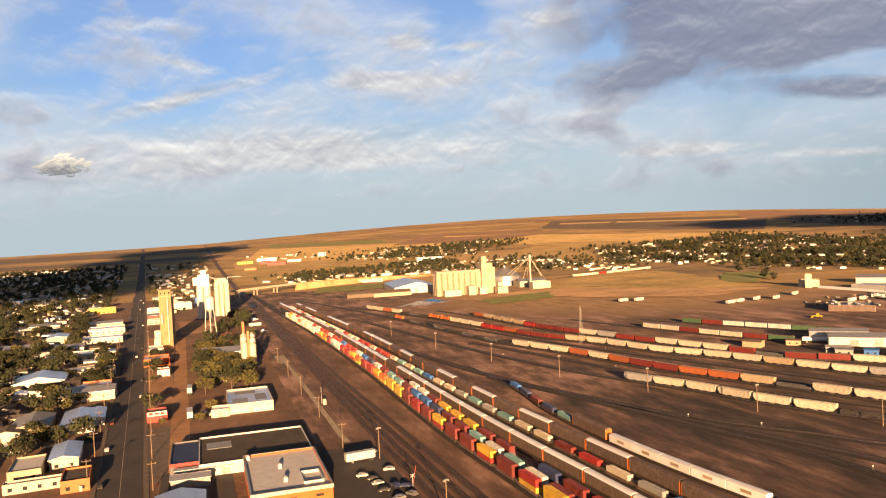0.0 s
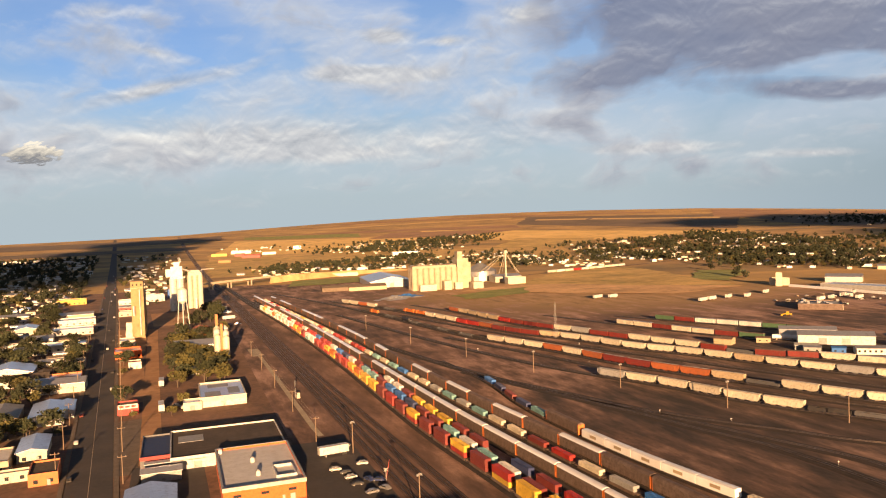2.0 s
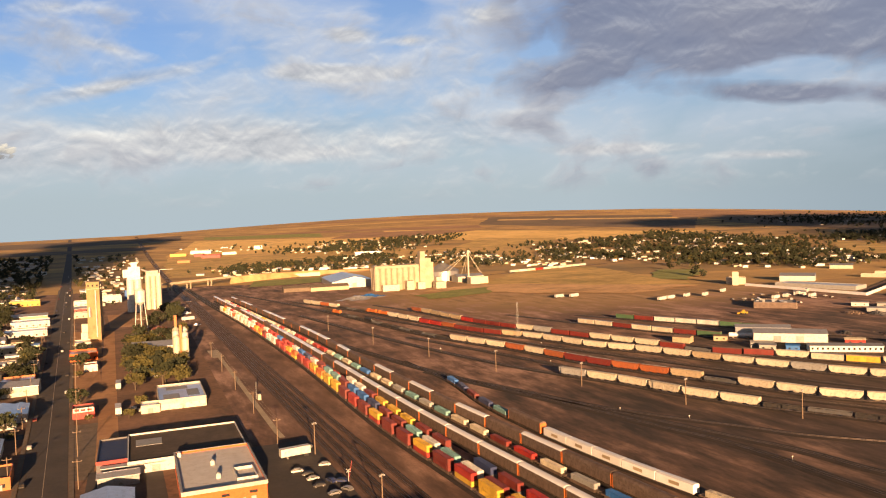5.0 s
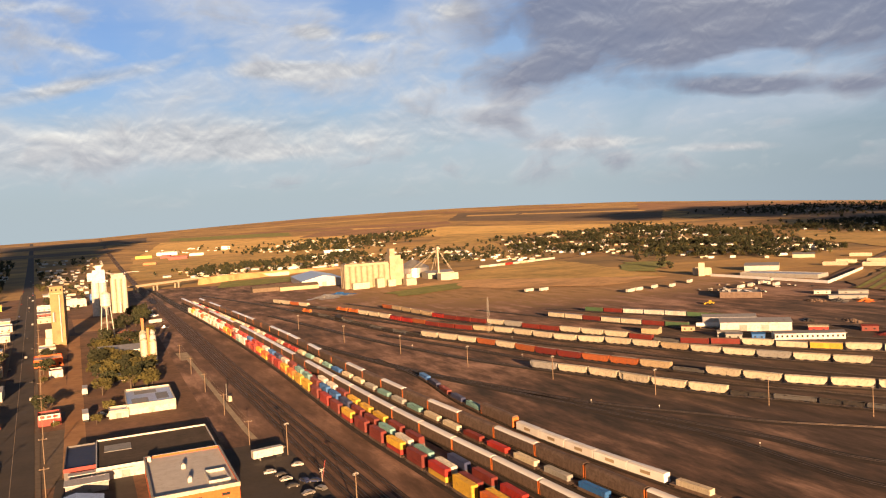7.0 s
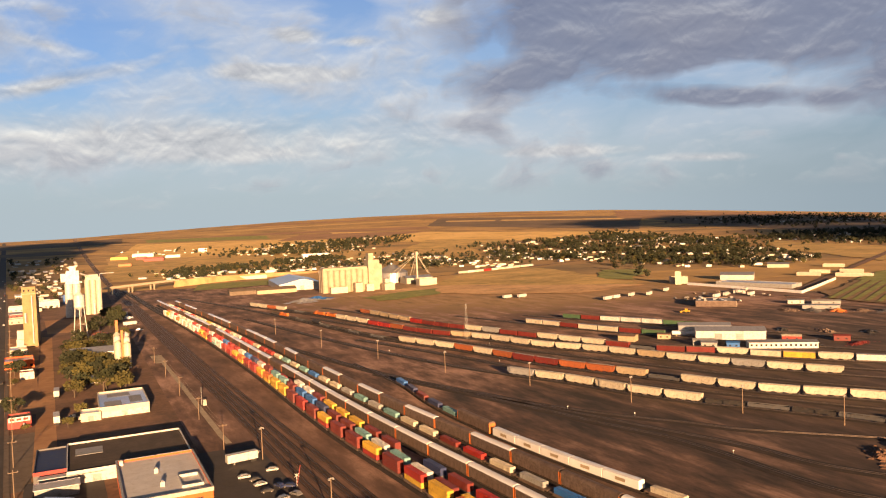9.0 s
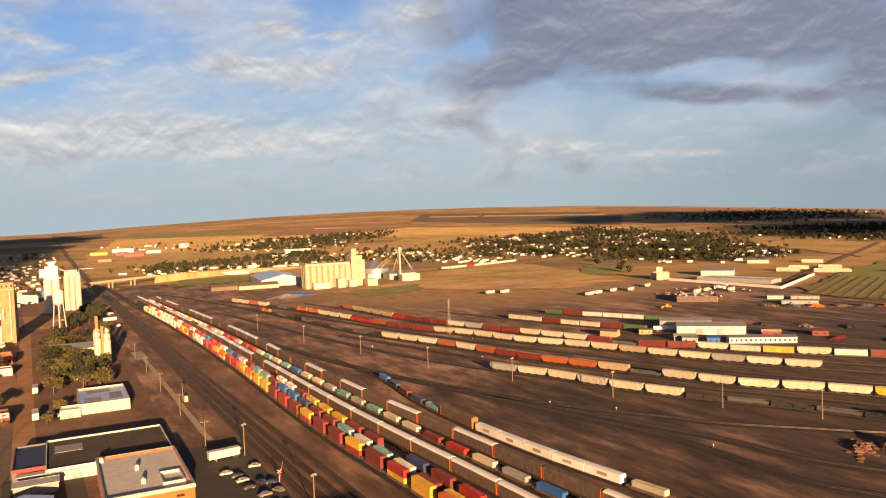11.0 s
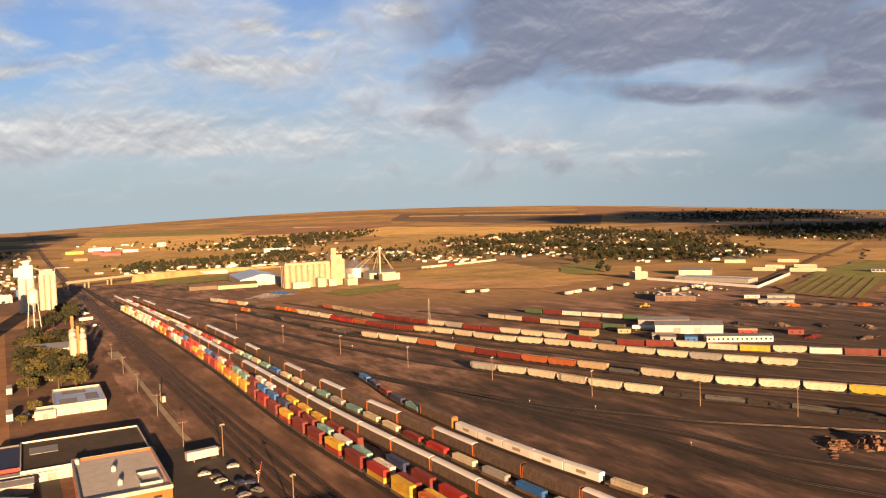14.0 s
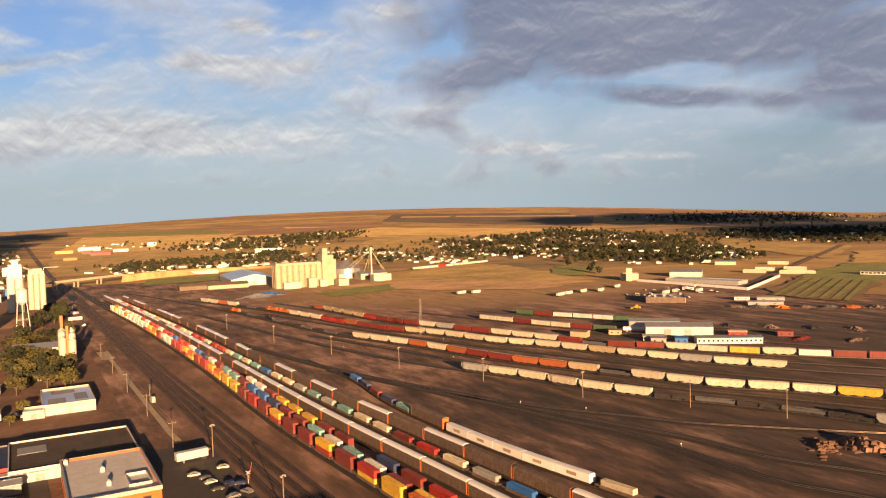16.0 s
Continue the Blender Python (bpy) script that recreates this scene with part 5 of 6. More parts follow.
building("plant_building", "pale plant hall with tin roof", 950, 815, 30, 18, 5, -50, M_CREAM, M_TIN, "low", category="warehouse")
for x, y, w in ((860, 690, 40), (900, 705, 34), (930, 680, 40), (880, 640, 60), (1000, 760, 40)):
    building("plant_building", "flat cream industrial building", x, y, w * 0.7, 10, 3.4, -60, M_CREAM, M_NAVY if w == 34 else M_TIN, "flat", category="warehouse")
building("poultry_shed", "long white farm shed beside green fields", 930, 550, 62, 12, 4.6, -64, M_WHITE, M_TIN, "low", panes=[("s", 14, 2, (3, 2))], category="shed")


# ---- trees ----
def far_tree(seed, h, spread, leaf):
    """A tree of few, larger leaf clumps: its crown's mesh and its trunk's."""
    r = random.Random(seed)
    sh = Shape()
    for k in range(7):
        a, l = r.uniform(0, 6.28), r.uniform(0.1, 0.36) * spread
        c0 = Vector((l * math.cos(a), l * math.sin(a), h * r.uniform(0.35, 0.85)))
        R = spread * r.uniform(0.2, 0.32)
        for j in range(11):
            v = Vector((r.gauss(0, 1), r.gauss(0, 1), r.gauss(0, 0.8))).normalized() * R * r.uniform(0.5, 1.05)
            u = Vector((r.gauss(0, 1), r.gauss(0, 1), r.gauss(0, 0.7))).normalized()
            w = u.orthogonal().normalized()
            q = spread * r.uniform(0.09, 0.17)
            sh.quad(c0 + v - q * u, c0 + v + q * w, c0 + v + q * u, c0 + v - q * w * 0.8)
    return [sh.mesh("crown", leaf), Shape().drum(0, 0, 0, h * 0.5, 0.035 * h, 0.02 * h, n=5, cap=False).mesh("trunk", M_BARK)]


def tree(seed, h, spread, leaf, label):
    r = random.Random(seed)
    ob = thing("tree", label, "tree", group="town trees")
    sh = Shape().drum(0, 0, 0, h * 0.45, 0.035 * h, 0.022 * h, n=7)
    tips = []
    for k in range(7):
        a, l = r.uniform(0, 6.28), r.uniform(0.25, 0.5) * spread
        p = (l * math.cos(a), l * math.sin(a), h * r.uniform(0.5, 0.85))
        sh.rod((0, 0, h * r.uniform(0.25, 0.44)), p, 0.012 * h, 5)
        tips.append(p)
    part("trunk", sh, M_BARK, ob)
    sh = Shape()
    tips.append((0, 0, h * 0.8))
    for cx, cy, cz in tips:
        R = spread * r.uniform(0.22, 0.36)
        for k in range(40):
            v = Vector((r.gauss(0, 1), r.gauss(0, 1), r.gauss(0, 1))).normalized() * R * r.uniform(0.55, 1.08)
            c = Vector((cx, cy, cz)) + Vector((v.x, v.y, v.z * 0.72))
            u = Vector((r.gauss(0, 1), r.gauss(0, 1), r.gauss(0, 0.6))).normalized()
            w = u.orthogonal().normalized()
            s = spread * r.uniform(0.05, 0.1)
            sh.quad(c - s * u, c + s * w, c + s * u, c - s * w * 0.8)
    part("crown", sh, leaf, ob)
    return ob


TREES = [(1, 8.5, 9.0, M_LEAF, "broad dark green elm tree"), (2, 7.0, 7.5, M_LEAF, "round dark green shade tree"), (3, 10.5, 8.5, M_LEAF, "tall dark green shade tree"),
         (4, 6.0, 6.5, M_LEAFY, "small yellowing tree beside houses"), (5, 8.0, 8.0, M_LEAFY, "yellowing cottonwood tree in town")]


NEAR_TREES, NEAR_HOUSES = 1000.0, 1050.0
FAR_TREES, FAR_HOUSES = [], []


def plant(x, y, kind, scale, turn):
    if any(abs(x - a) < p + 3 and abs(y - b) < q + 3 for a, b, p, q in TAKEN) or abs(x - street_x(y)) < 13:
        return
    m = pose(x, y, rise(x, y), 0, 0, turn)
    if math.hypot(x, y) > NEAR_TREES:
        FAR_TREES.append((kind, m @ Matrix.Diagonal((scale, scale, scale, 1))))
        return
    ob = put("tree%d" % kind, lambda: tree(*TREES[kind]), m)
    ob.matrix_basis = m @ Matrix.Diagonal((scale, scale, scale, 1))


def joined(name, label, category, items, sources):
    """Many far copies as one mesh: items of (kind, matrix), sources: kind -> its meshes."""
    vs, fs, mi, mats, base = [], [], [], [], 0
    for kind, m in items:
        for me in sources[kind]:
            co = np.empty(len(me.vertices) * 3)
            me.vertices.foreach_get("co", co)
            co = co.reshape(-1, 3) @ np.array(m.to_3x3()).T + np.array(m.translation)
            if me.materials[0] not in mats:
                mats.append(me.materials[0])
            k = mats.index(me.materials[0])
            vs += co.tolist()
            for p in me.polygons:
                fs.append([base + v for v in p.vertices])
                mi.append(k)
            base += len(co)
    me = bpy.data.meshes.new(name)
    me.from_pydata(vs, [], fs)
    for mat in mats:
        me.materials.append(mat)
    me.polygons.foreach_set("material_index", mi)
    tagged(new(name, me), label, category, kind="stuff")


def inside(poly, x, y):
    hit = False
    for (x0, y0), (x1, y1) in zip(poly, poly[1:] + poly[:1]):
        if (y0 > y) != (y1 > y) and x < (x1 - x0) * (y - y0) / (y1 - y0) + x0:
            hit = not hit
    return hit


def scatter(poly, n, seed, ragged=0.0):
    """n places in a polygon, in clumps, with a ragged rim."""
    r = random.Random(seed)
    xs, ys = [p[0] for p in poly], [p[1] for p in poly]
    out = []
    while len(out) < n:
        x, y = r.uniform(min(xs), max(xs)), r.uniform(min(ys), max(ys))
        if not inside(poly, x, y):
            continue
        if ragged:
            x, y = x + r.gauss(0, ragged), y + r.gauss(0, ragged)
            if noise.noise((x / 110.0, y / 260.0, seed)) < r.uniform(-0.45, 0.25):
                continue
        out.append((x, y))
    return out, r


# small houses of the far quarters
HOUSES = [(10, 8, 3.2, M_WHITE, M_TIN, "white house with pale metal roof"), (14, 10, 3.6, M_CREAM, M_SHINGLE, "cream house with dark shingles"),
          (8, 12, 3.2, M_CREAM, M_SHINGLE, "cream cottage with dark roof"), (18, 10, 4.0, M_WHITE, M_TIN, "long white shed with tin roof"),
          (11, 9, 3.3, M_TAN, M_SHINGLE, "tan bungalow with dark shingles"), (30, 18, 5.5, M_CREAM, M_TIN, "cream warehouse with pale roof")]


def small_house(k):
    w, d, h, wall, roof, words = HOUSES[k]
    return building("house", words, 0, 0, w, d, h, 0, wall, roof, "low", panes=[("s", 2, 1.0, (1.6, 1.3))], doors=[("s", 0, 1.0, 2.1)])


def settle(poly, houses, trees, seed, turn=0.0, leafy=0.2, ragged=0.0):
    pts, r = scatter(poly, houses, seed, ragged * 0.7)
    for x, y in pts:
        k = r.choice((0, 0, 1, 2, 2, 3, 4, 5 if r.random() < 0.3 else 0))
        if any(abs(x - a) < p + 4 and abs(y - b) < q + 4 for a, b, p, q in TAKEN) or abs(x - street_x(y)) < 20 or (40 < x < 130 and y < 1300):
            continue
        TAKEN.append((x, y, 7, 7))
        m = pose(x, y, rise(x, y), 0, 0, turn + r.choice((0, 90, 0, 180)) + r.uniform(-3, 3))
        if math.hypot(x, y) > NEAR_HOUSES:
            FAR_HOUSES.append((k, m @ Matrix.Diagonal((0.8, 0.8, 0.85, 1))))
        else:
            put("house%d" % k, lambda: small_house(k), m)
    pts, r = scatter(poly, trees, seed + 1, ragged)
    for x, y in pts:
        plant(x, y, r.choice((3, 4)) if r.random() < leafy else r.choice((0, 1, 2)), r.uniform(0.7, 1.35), r.uniform(0, 360))


settle([(-100, 600), (-150, 620), (-330, 1250), (-150, 1250)], 150, 340, 21, 4)
settle([(-150, 400), (-105, 400), (-115, 600), (-200, 640)], 10, 34, 22, 4)
settle([(-130, 1150), (-330, 1250), (-620, 2700), (-235, 2700)], 460, 900, 23, 4, 0.1)
settle([(-75, 980), (-20, 1000), (-10, 1300), (-180, 2700), (-200, 2700)], 120, 70, 24, 4)
settle([(-20, 1300), (30, 1300), (0, 2600), (-170, 2600)], 50, 40, 25, 4)
settle([(160, 1400), (560, 1380), (600, 1560), (150, 1620)], 80, 150, 26, -20, 0.15, 30)
settle([(140, 1606), (206, 1545), (321, 1625), (600, 1780), (570, 1880), (330, 1740), (150, 1680)], 10, 260, 45, -20, 0.1, 14)
settle([(380, 1480), (760, 1400), (800, 1820), (460, 1740)], 120, 210, 27, -20, 0.15, 30)
settle([(397, 2228), (612, 1985), (790, 2200), (818, 2640), (577, 2626)], 130, 560, 28, -20, 0.1, 50)
settle([(724, 2339), (830, 2150), (1010, 2450), (1212, 2683), (833, 2688)], 12, 260, 44, -20, 0.1, 30)
settle([(797, 1459), (1094, 1953), (1440, 2000), (1600, 1600), (1300, 1200), (960, 1150)], 200, 1050, 29, -30, 0.12, 40)
settle([(1340, 1715), (1469, 2009), (1690, 2156), (1619, 1575), (1421, 1302)], 50, 520, 36, -30, 0.12, 40)
settle([(800, 960), (870, 900), (1021, 847), (1161, 930), (1421, 1302), (1281, 1400), (950, 1200)], 80, 620, 30, -30, 0.15, 25)
settle([(580, 1210), (900, 1200), (960, 1400), (640, 1480)], 70, 130, 46, -20, 0.2, 25)
settle([(1540, 1000), (1600, 1360), (1790, 1710), (2450, 1473), (1950, 1050)], 70, 800, 37, -30, 0.05, 60)
settle([(2300, 1950), (3300, 2150), (3600, 2700), (2500, 2600)], 40, 700, 31, -30, 0.1, 120)
settle([(160, 2520), (420, 2450), (440, 2700), (150, 2850)], 22, 14, 32, 0)
settle([(-46, 320), (-110, 330), (-190, 720), (-75, 720)], 46, 230, 41, 4, 0.3)
settle([(-34, 430), (-24, 430), (-42, 700), (-52, 700)], 0, 16, 42, 4, 0.5)
settle([(-4, 470), (24, 470), (36, 700), (-12, 700)], 0, 85, 33, 0, 0.6)
settle([(6, 740), (40, 760), (44, 930), (14, 900)], 0, 22, 34, 0, 0.4)
for x, y, k, s in ((0, 425, 3, 0.9), (-6, 400, 4, 0.6), (-84, 385, 4, 1.0), (-70, 392, 3, 0.9), (-55, 385, 3, 0.5), (-24, 405, 3, 0.5), (720, 860, 0, 1.5), (712, 830, 1, 1.4), (-3, 470, 4, 1.2), (12, 480, 4, 1.1), (20, 505, 0, 1.2), (2, 512, 4, 1.3)):
    plant(x, y, k, s, 40 * k + x)
joined("distant_trees", "dark green trees of the far town quarters", "trees", FAR_TREES, {k: far_tree(*TREES[k][:4]) for k in range(5)})
joined("distant_houses", "small pale houses of the far town quarters", "houses", FAR_HOUSES, {k: [c.data for c in FIRST["house%d" % k].children if c.name.split(".")[0] in ("wall", "roof")] for k in range(6)})


# ---- poles, lines, signals ----
def light_pole(h):
    ob = thing("light_pole", "tall pale wooden light pole in the yard", "pole", group="yard light poles")
    part("pole", Shape().drum(0, 0, 0, h, 0.24, 0.16, n=8), M_WOOD, ob)
    part("lamp", Shape().box(-0.9, 0.9, -0.2, 0.2, h - 0.5, h - 0.2).box(-1.0, -0.5, -0.4, 0.2, h - 0.9, h - 0.4).box(0.5, 1.0, -0.4, 0.2, h - 0.9, h - 0.4), M_GREY, ob, "pair of floodlights")
    return ob


for x, y in ((196, 409), (218, 350), (238, 291), (265, 248), (284, 212), (179, 476), (162, 548), (150, 640), (63, 300), (68.5, 228)):
    put("pole", lambda: light_pole(13.0), pose(x, y, 0, 0, 0, 20))
ob = thing("floodlight_mast", "slender lattice floodlight mast", "mast", 265, 513)
for sx, sy in ((-1, -1), (1, -1), (1, 1), (-1, 1)):
    part("leg", Shape().rod((sx * 1.2, sy * 1.2, 0), (sx * 0.3, sy * 0.3, 27), 0.06), M_GREY, ob)
sh = Shape()
for k in range(9):
    q = 1.2 - 0.1 * k
    sh.rod((-q, -q, 3 * k), (q, -q, 3 * k + 3), 0.035).rod((q, q, 3 * k), (-q, q, 3 * k + 3), 0.035)
part("lattice", sh, M_GREY, ob)


def utility_pole():
    ob = thing("utility_pole", "brown wooden utility pole with a crossarm", "pole", group="utility poles")
    part("pole", Shape().drum(0, 0, 0, 11.0, 0.2, 0.14, n=8), M_WOOD, ob)
    arm = part("crossarm", Shape().box(-1.6, 1.6, -0.08, 0.08, 10.0, 10.2), M_WOOD, ob)
    for x in (-1.4, 0.0, 1.4):
        part("insulator", Shape().drum(x, 0, 10.2, 10.5, 0.08, n=6), M_GREY, arm, "pale glass insulator")
    return ob


line = [(47, 560), (48, 500), (49, 440), (50.5, 380), (52, 322)]
for x, y in line:
    put("upole", utility_pole, pose(x, y, 0, 0, 0, 0))
for k in range(12):
    y = 300 + 44 * k
    put("upole", utility_pole, pose(street_x(y) + 11.5, y, 0, 0, 0, 4))
    put("upole", utility_pole, pose(street_x(y) - 12.5, y + 15, 0, 0, 0, 4))
W = thing("overhead_wire", "thin sagging overhead wires", "wire")
for (x0, y0), (x1, y1) in zip(line, line[1:]):
    for s in (-1.4, 0, 1.4):
        sh = Shape()
        for k in range(6):
            a, b = k / 6, (k + 1) / 6
            za, zb = 10.2 - 4 * 1.1 * a * (1 - a), 10.2 - 4 * 1.1 * b * (1 - b)
            sh.rod((x0 + (x1 - x0) * a + s, y0 + (y1 - y0) * a, za), (x0 + (x1 - x0) * b + s, y0 + (y1 - y0) * b, zb), 0.035, 4)
        part("wire", sh, M_CONC, W)
ob = thing("signal", "railway signal mast with a pale equipment box", "signal", 57.5, 409)
part("mast", Shape().drum(-1.2, 2, 0, 9, 0.15, n=8), M_GREY, ob)
part("signal_head", Shape().box(-1.6, -0.8, 1.7, 2.1, 6.6, 9.2), M_BLACK, ob)
part("equipment_box", Shape().box(-0.9, 0.9, -1.2, 1.2, 0, 3.0, (0.1, 0.1)), M_CREAM, ob)
ob = thing("signal_bridge", "slim white signal bridge over the main line", "signal bridge", 45, 1640)
part("post", Shape().box(0, 0.6, 0, 0.6, 0, 9), M_WHITE, ob)
part("beam", Shape().box(0, 26, 0, 0.6, 8.4, 9.2), M_WHITE, ob)


# ---- vehicles ----
def car(col, words):
    ob = thing("car", words, "car", group="parked cars")
    prof = [(-2.2, 0.35), (2.2, 0.35), (2.25, 0.8), (1.5, 0.95), (0.9, 1.45), (-1.1, 1.45), (-1.8, 0.98), (-2.25, 0.85)]
    part("body", Shape().prism(prof, -0.88, 0.88, "x"), col, ob)
    part("window", Shape().prism([(1.35, 0.98), (0.85, 1.4), (-1.05, 1.4), (-1.65, 1.0)], -0.9, 0.9, "x"), M_GLASS, ob, "dark glass")
    for x in (-0.8, 0.8):
        for y in (-1.35, 1.35):
            sh = Shape()
            sh.v = [(x + dx, y + 0.34 * math.cos(a), 0.34 + 0.34 * math.sin(a)) for dx in (-0.12, 0.12) for a in [math.pi * k / 5 for k in range(10)]]
            sh.f = [tuple(range(10)), tuple(range(10, 20))] + [(k, (k + 1) % 10, 10 + (k + 1) % 10, 10 + k) for k in range(10)]
            wheel = part("wheel", sh, M_RUBBER, ob)
            rim = Shape()
            o = 0.125 if x > 0 else -0.125
            rim.v = [(x + o, y + 0.2 * math.cos(a), 0.34 + 0.2 * math.sin(a)) for a in [math.pi * k / 4 for k in range(8)]] + [(x + o * 1.15, y, 0.34)]
            rim.f = [(k, (k + 1) % 8, 8) for k in range(8)]
            part("rim", rim, M_SILVER, wheel, "pale wheel rim")
    return ob


PAINTS = [(M_WHITE, "white car parked on asphalt"), (M_SILVER, "silver car parked on asphalt"), (M_NAVY, "dark blue car parked on asphalt"), (M_BLACK, "black car parked on asphalt"), (M_DRED, "dark red car parked on asphalt"), (M_TAN, "tan car parked on asphalt")]
LOT = [(63, 284, 0, 80), (52, 281, 0, 85), (55, 276, 3, 80), (55.5, 270, 0, 95), (56, 262, 3, 90), (59, 252, 1, 100), (64, 263, 2, 60), (64, 254, 1, 30), (61, 265, 2, 20), (60, 241, 3, 95), (63, 238, 4, 95),
       (43, 237, 0, 90), (53, 237, 3, 95), (64, 226, 1, 60), (58, 222, 0, 80), (62, 310, 3, 90), (2, 318, 5, 90), (-4, 420, 0, 30), (-1, 414, 0, 10), (3, 412, 0, 60), (-6, 416, 3, 0), (10, 700, 1, 90), (50, 800, 0, 70), (53, 806, 1, 60)]
ob = thing("crossing_signal", "red and white level crossing signal", "signal", 66.5, 262, 0.1)
part("mast", Shape().drum(0, 0, 0, 4.6, 0.1, n=8), M_WHITE, ob)
part("crossbuck", Shape().rod((-0.8, -0.1, 3.5), (0.8, -0.1, 4.7), 0.14).rod((0.8, -0.1, 3.5), (-0.8, -0.1, 4.7), 0.14), M_WHITE, ob)
part("gate_arm", Shape().rod((0.1, -0.15, 1.2), (1.4, -0.15, 7.5), 0.11), M_RED, ob, "raised red gate arm")
for x, y, k, turn in LOT:
    put("auto%d" % k, lambda: car(*PAINTS[k]), pose(x, y, 0.14, 0, 0, turn))
rr = random.Random(8)
for k in range(26):
    y = 320 + k * 55 + rr.uniform(-15, 15)
    c = rr.randrange(6)
    put("auto%d" % c, lambda: car(*PAINTS[c]), pose(street_x(y) + rr.choice((-7, 6.5, 2.5)), y, 0.18, 0, 0, 4))


def semi_trailer():
    ob = thing("semi_trailer", "white box trailer standing on the lot", "trailer", group="parked trailers")
    part("box", Shape().box(-1.4, 1.4, -6.0, 6.0, 1.1, 4.1), M_WHITE, ob)
    part("wheel_set", Shape().box(-1.2, 1.2, -5.4, -3.2, 0, 1.1, (0, 0.2)), M_RUBBER, ob)
    part("landing_gear", Shape().box(-0.9, 0.9, 3, 3.4, 0, 1.2), M_GREY, ob)
    return ob


for x, y, turn in ((55, 300, 98), (-11, 414, 2), (-12, 480, 0), (46, 792, 100), (44, 890, 80), (40, 930, 60), (560, 650, -60), (540, 655, -60), (600, 668, -60), (500, 645, -72), (515, 650, -72), (432, 735, -76), (448, 730, -76), (640, 600, -70), (660, 610, -60), (610, 590, -60), (630, 575, -70), (592, 585, -70)):
    put("trailer", semi_trailer, pose(x, y, 0.12, 0, 0, turn))
ob = thing("wheel_loader", "yellow wheel loader on the dirt", "loader", 486, 516, 0, 30)
part("body", Shape().box(-1.3, 1.3, -3, 2.5, 1.2, 2.6).box(-1.1, 1.1, -0.8, 1.2, 2.6, 4.2, (0.2, 0.2)), M_YELLOW, ob)
part("bucket", Shape().box(-1.7, 1.7, 4, 5.2, 0.4, 1.6).box(-0.8, -0.5, 2.3, 4.2, 1.0, 2.0).box(0.5, 0.8, 2.3, 4.2, 1.0, 2.0), M_YELLOW, ob)
for x in (-1.3, 1.3):
    for y in (-1.9, 1.6):
        part("wheel", Shape().box(x - 0.35, x + 0.35, y - 0.8, y + 0.8, 0.1, 1.7, (0, 0.35)), M_RUBBER, ob)

# scrap rows and spoil heaps
def heap(x, y, w, d, h, mat, words, seed):
    r = random.Random(seed)
    sh = Shape()
    for k in range(60):
        u, v = r.gauss(0, 0.33), r.gauss(0, 0.33)
        q = max(0.15, 1 - math.hypot(u, v) * 1.3)
        s = r.uniform(0.08, 0.2) * min(w, d)
        sh.box(u * w - s, u * w + s, v * d - s, v * d + s, -0.1, h * q * r.uniform(0.5, 1.0), (s * 0.5, s * 0.6))
    ob = new("heap", sh.mesh("heap", mat))
    ob.matrix_basis = pose(x, y, 0.1, 0, 0, r.uniform(0, 90))
    tagged(ob, words, "heap", kind="stuff")


heap(274, 172, 16, 12, 4, M_DIRT, "heap of pale reddish spoil", 1)
heap(262, 180, 14, 8, 2, M_LOT, "low heap of dirt", 2)
heap(48, 864, 11, 8, 2.6, M_CLEAN, "pale heap of spilled material beside the tracks", 9)
heap(51, 752, 6, 4, 1.8, M_TIN, "small pile of shiny scrap", 10)
heap(245, 885, 36, 22, 4, M_SILVER, "pile of scrap metal", 3)
heap(262, 900, 24, 20, 4, M_BLUE, "pile of blue and grey scrap", 4)
for k in range(9):
    heap(560 + 14 * k, 470 - 13 * k, 16, 10, 2.6, (M_RUST, M_DGREY, M_ORANGE)[k % 3], "row of stored rail parts", 20 + k)
for k in range(6):
    heap(470 + 18 * k, 400 - 22 * k, 18, 8, 2.0, (M_BLACK, M_RUST)[k % 2], "dark pile of used ties", 40 + k)


# switch stands beside the tracks
def switch_stand():
    ob = thing("switch_stand", "small white switch stand beside a track", "switch stand", group="switch stands")
    part("base", Shape().box(-0.5, 0.5, -0.3, 0.3, 0, 0.35), M_BLACK, ob)
    part("lever", Shape().rod((0, 0, 0.3), (0, 0, 1.5), 0.06), M_GREY, ob)
    part("target", Shape().box(-0.25, 0.25, -0.05, 0.05, 1.2, 1.7), M_WHITE, ob, "white target plate")
    return ob


rr = random.Random(3)
for k, name in enumerate("r1 r2 r3 f g h i n1 n2 n3 e m4 m1 c d".split()):
    p = PATHS[name]
    x, y = p[rr.randrange(len(p) // 5, len(p) * 4 // 5)]
    put("stand", switch_stand, pose(x + 2.7, y, 0.08, 0, 0, rr.uniform(-20, 20)))


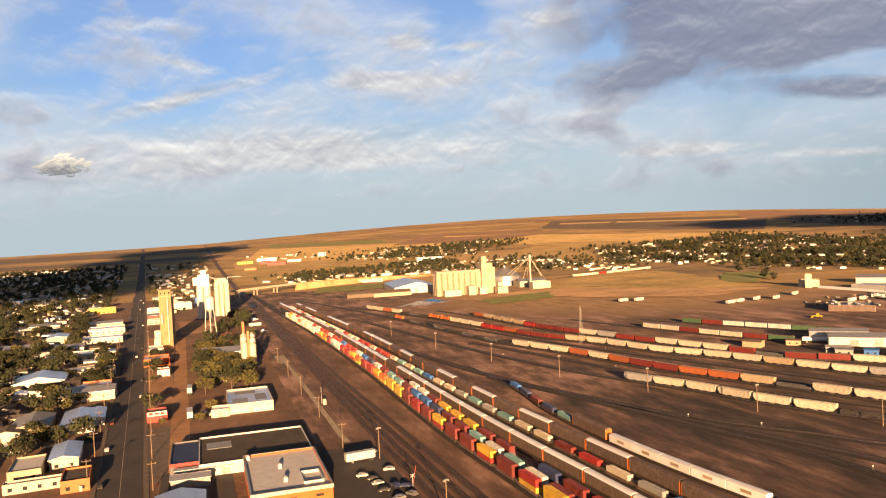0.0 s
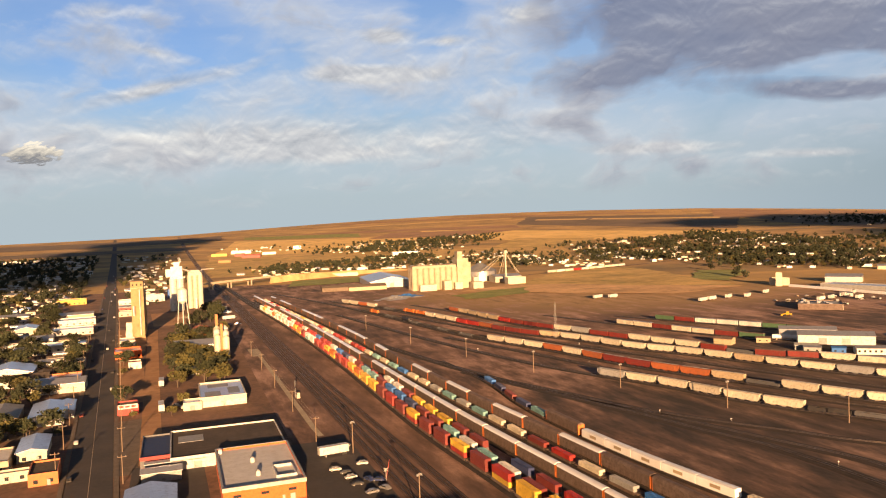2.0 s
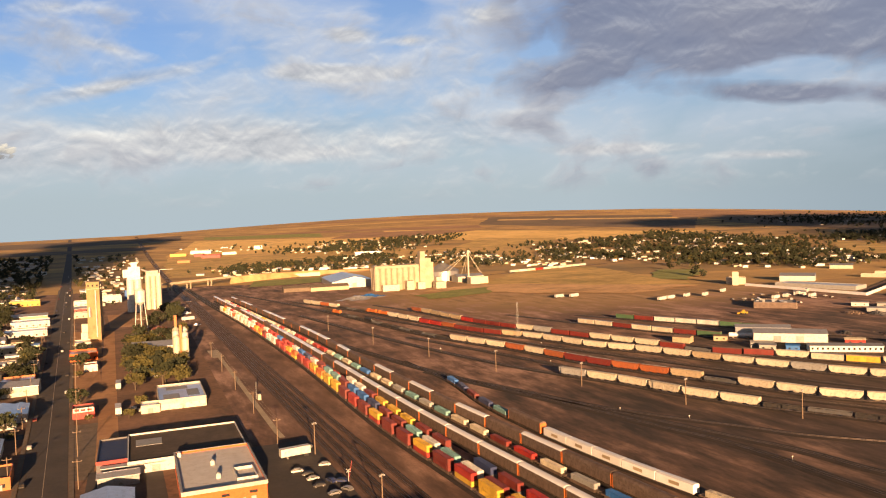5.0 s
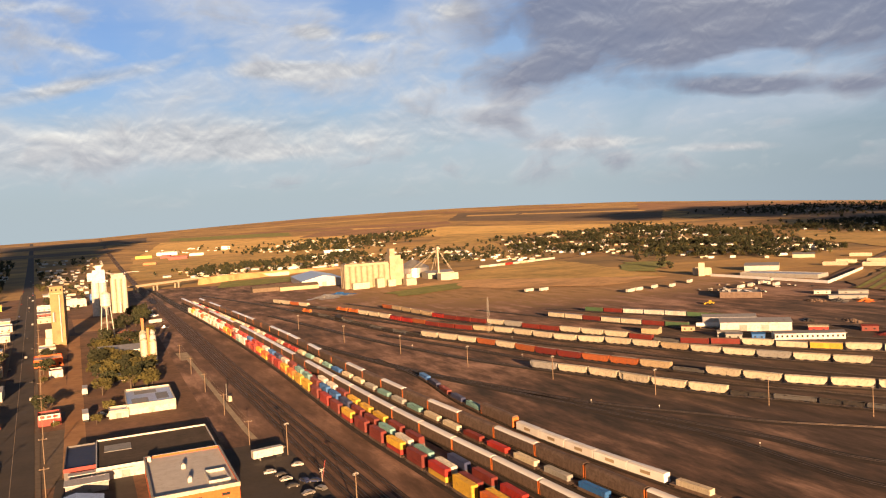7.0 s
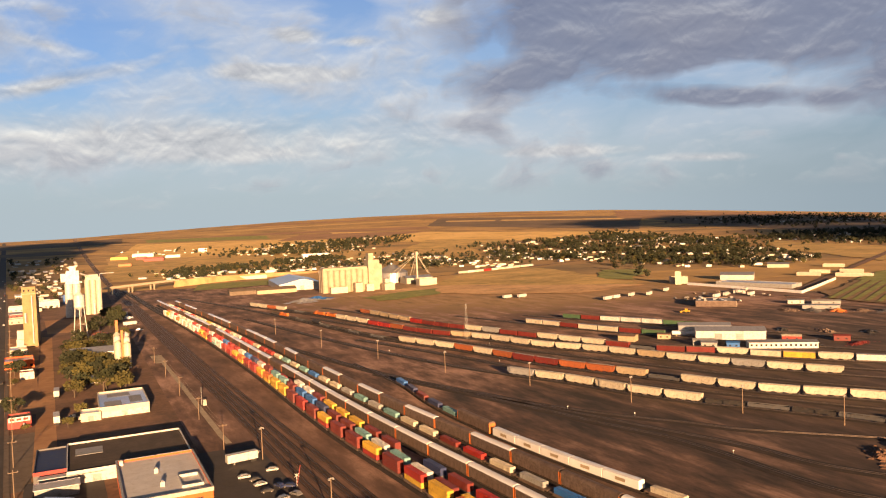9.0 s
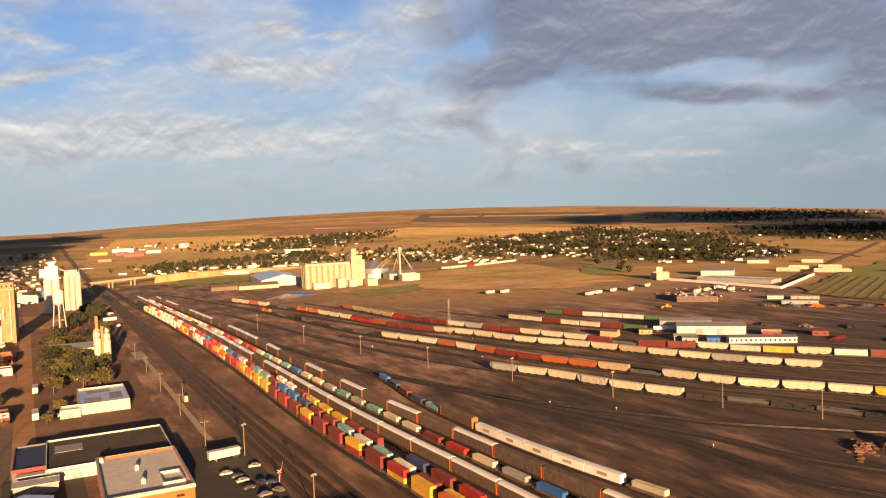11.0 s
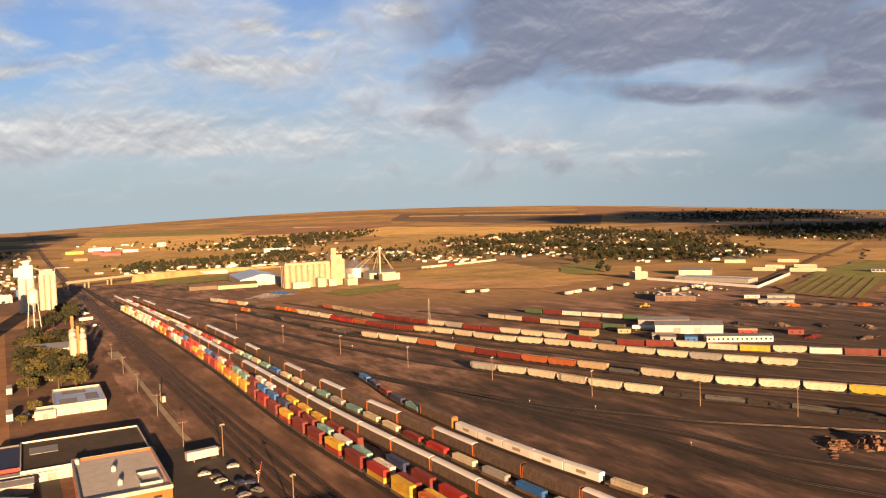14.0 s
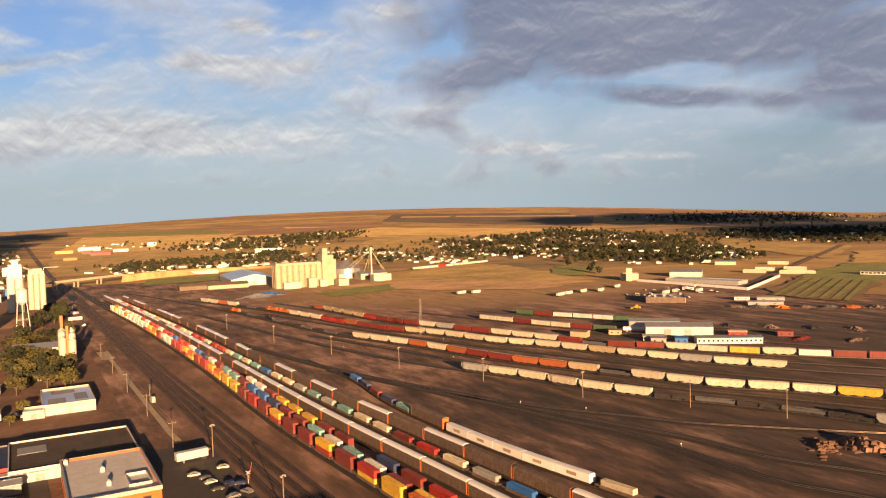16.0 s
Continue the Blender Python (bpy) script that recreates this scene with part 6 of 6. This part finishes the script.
# tanks, huts and vehicles round the engine shed
ob = thing("storage_tank", "white horizontal fuel tank on saddles", "tank", 396, 424, 0, -42)
sh = Shape()
for x, q in ((-8.2, 0.4), (-7.8, 1.5), (7.8, 1.5), (8.2, 0.4)):
    sh.v += [(x, q * math.cos(2 * math.pi * k / 14), 2.4 + q * math.sin(2 * math.pi * k / 14)) for k in range(14)]
for j in range(3):
    sh.f += [(j * 14 + k, j * 14 + (k + 1) % 14, (j + 1) * 14 + (k + 1) % 14, (j + 1) * 14 + k) for k in range(14)]
sh.f += [tuple(range(14)), tuple(range(42, 56))]
part("shell", sh, M_CLEAN, ob)
for x in (-5, 5):
    part("saddle", Shape().box(x - 0.4, x + 0.4, -1.3, 1.3, 0, 1.5, (0, 0.3)), M_CONC, ob)
HUTS = [(378, 424, 9, 6, M_TAN, M_RUST, "small tan hut with rusty roof"), (377, 380, 10, 6, M_GREY, M_TIN, "small grey yard hut"), (388, 370, 8, 6, M_BLUE, M_BLUE, "small blue yard hut"),
        (462, 346, 10, 5, M_DRED, M_DRED, "low red storage hut"), (438, 366, 12, 6, M_RED, M_CREAM, "red hut with a cream roof"), (606, 501, 14, 6, M_WHITE, M_TIN, "white site office hut"), (590, 462, 30, 7, M_GREY, M_TIN, "long grey storage shed"),
        (620, 480, 24, 7, M_GREY, M_GREY, "long weathered storage shed"), (640, 600, 12, 8, M_WHITE, M_TIN, "small white office hut")]
for x, y, w, d, wall, roof, words in HUTS:
    building("hut", words, x, y, w, d, 3.4, -45, wall, roof, "low", panes=[("s", 2, 1.1, (1.2, 1.0))], category="hut")
rr = random.Random(17)
for k in range(22):
    c = rr.choice((0, 0, 1, 5, 3))
    put("auto%d" % c, lambda: car(*PAINTS[c]), pose(590 + rr.uniform(-35, 60), 580 + rr.uniform(-40, 50), 0.14, 0, 0, rr.uniform(0, 360)))
for k in range(7):
    heap(430 + 24 * k + rr.uniform(-6, 6), 350 - 24 * k + rr.uniform(-6, 6), 20, 6, 1.8, (M_BLACK, M_DRED, M_RUST)[k % 3], "low stack of track material", 60 + k)
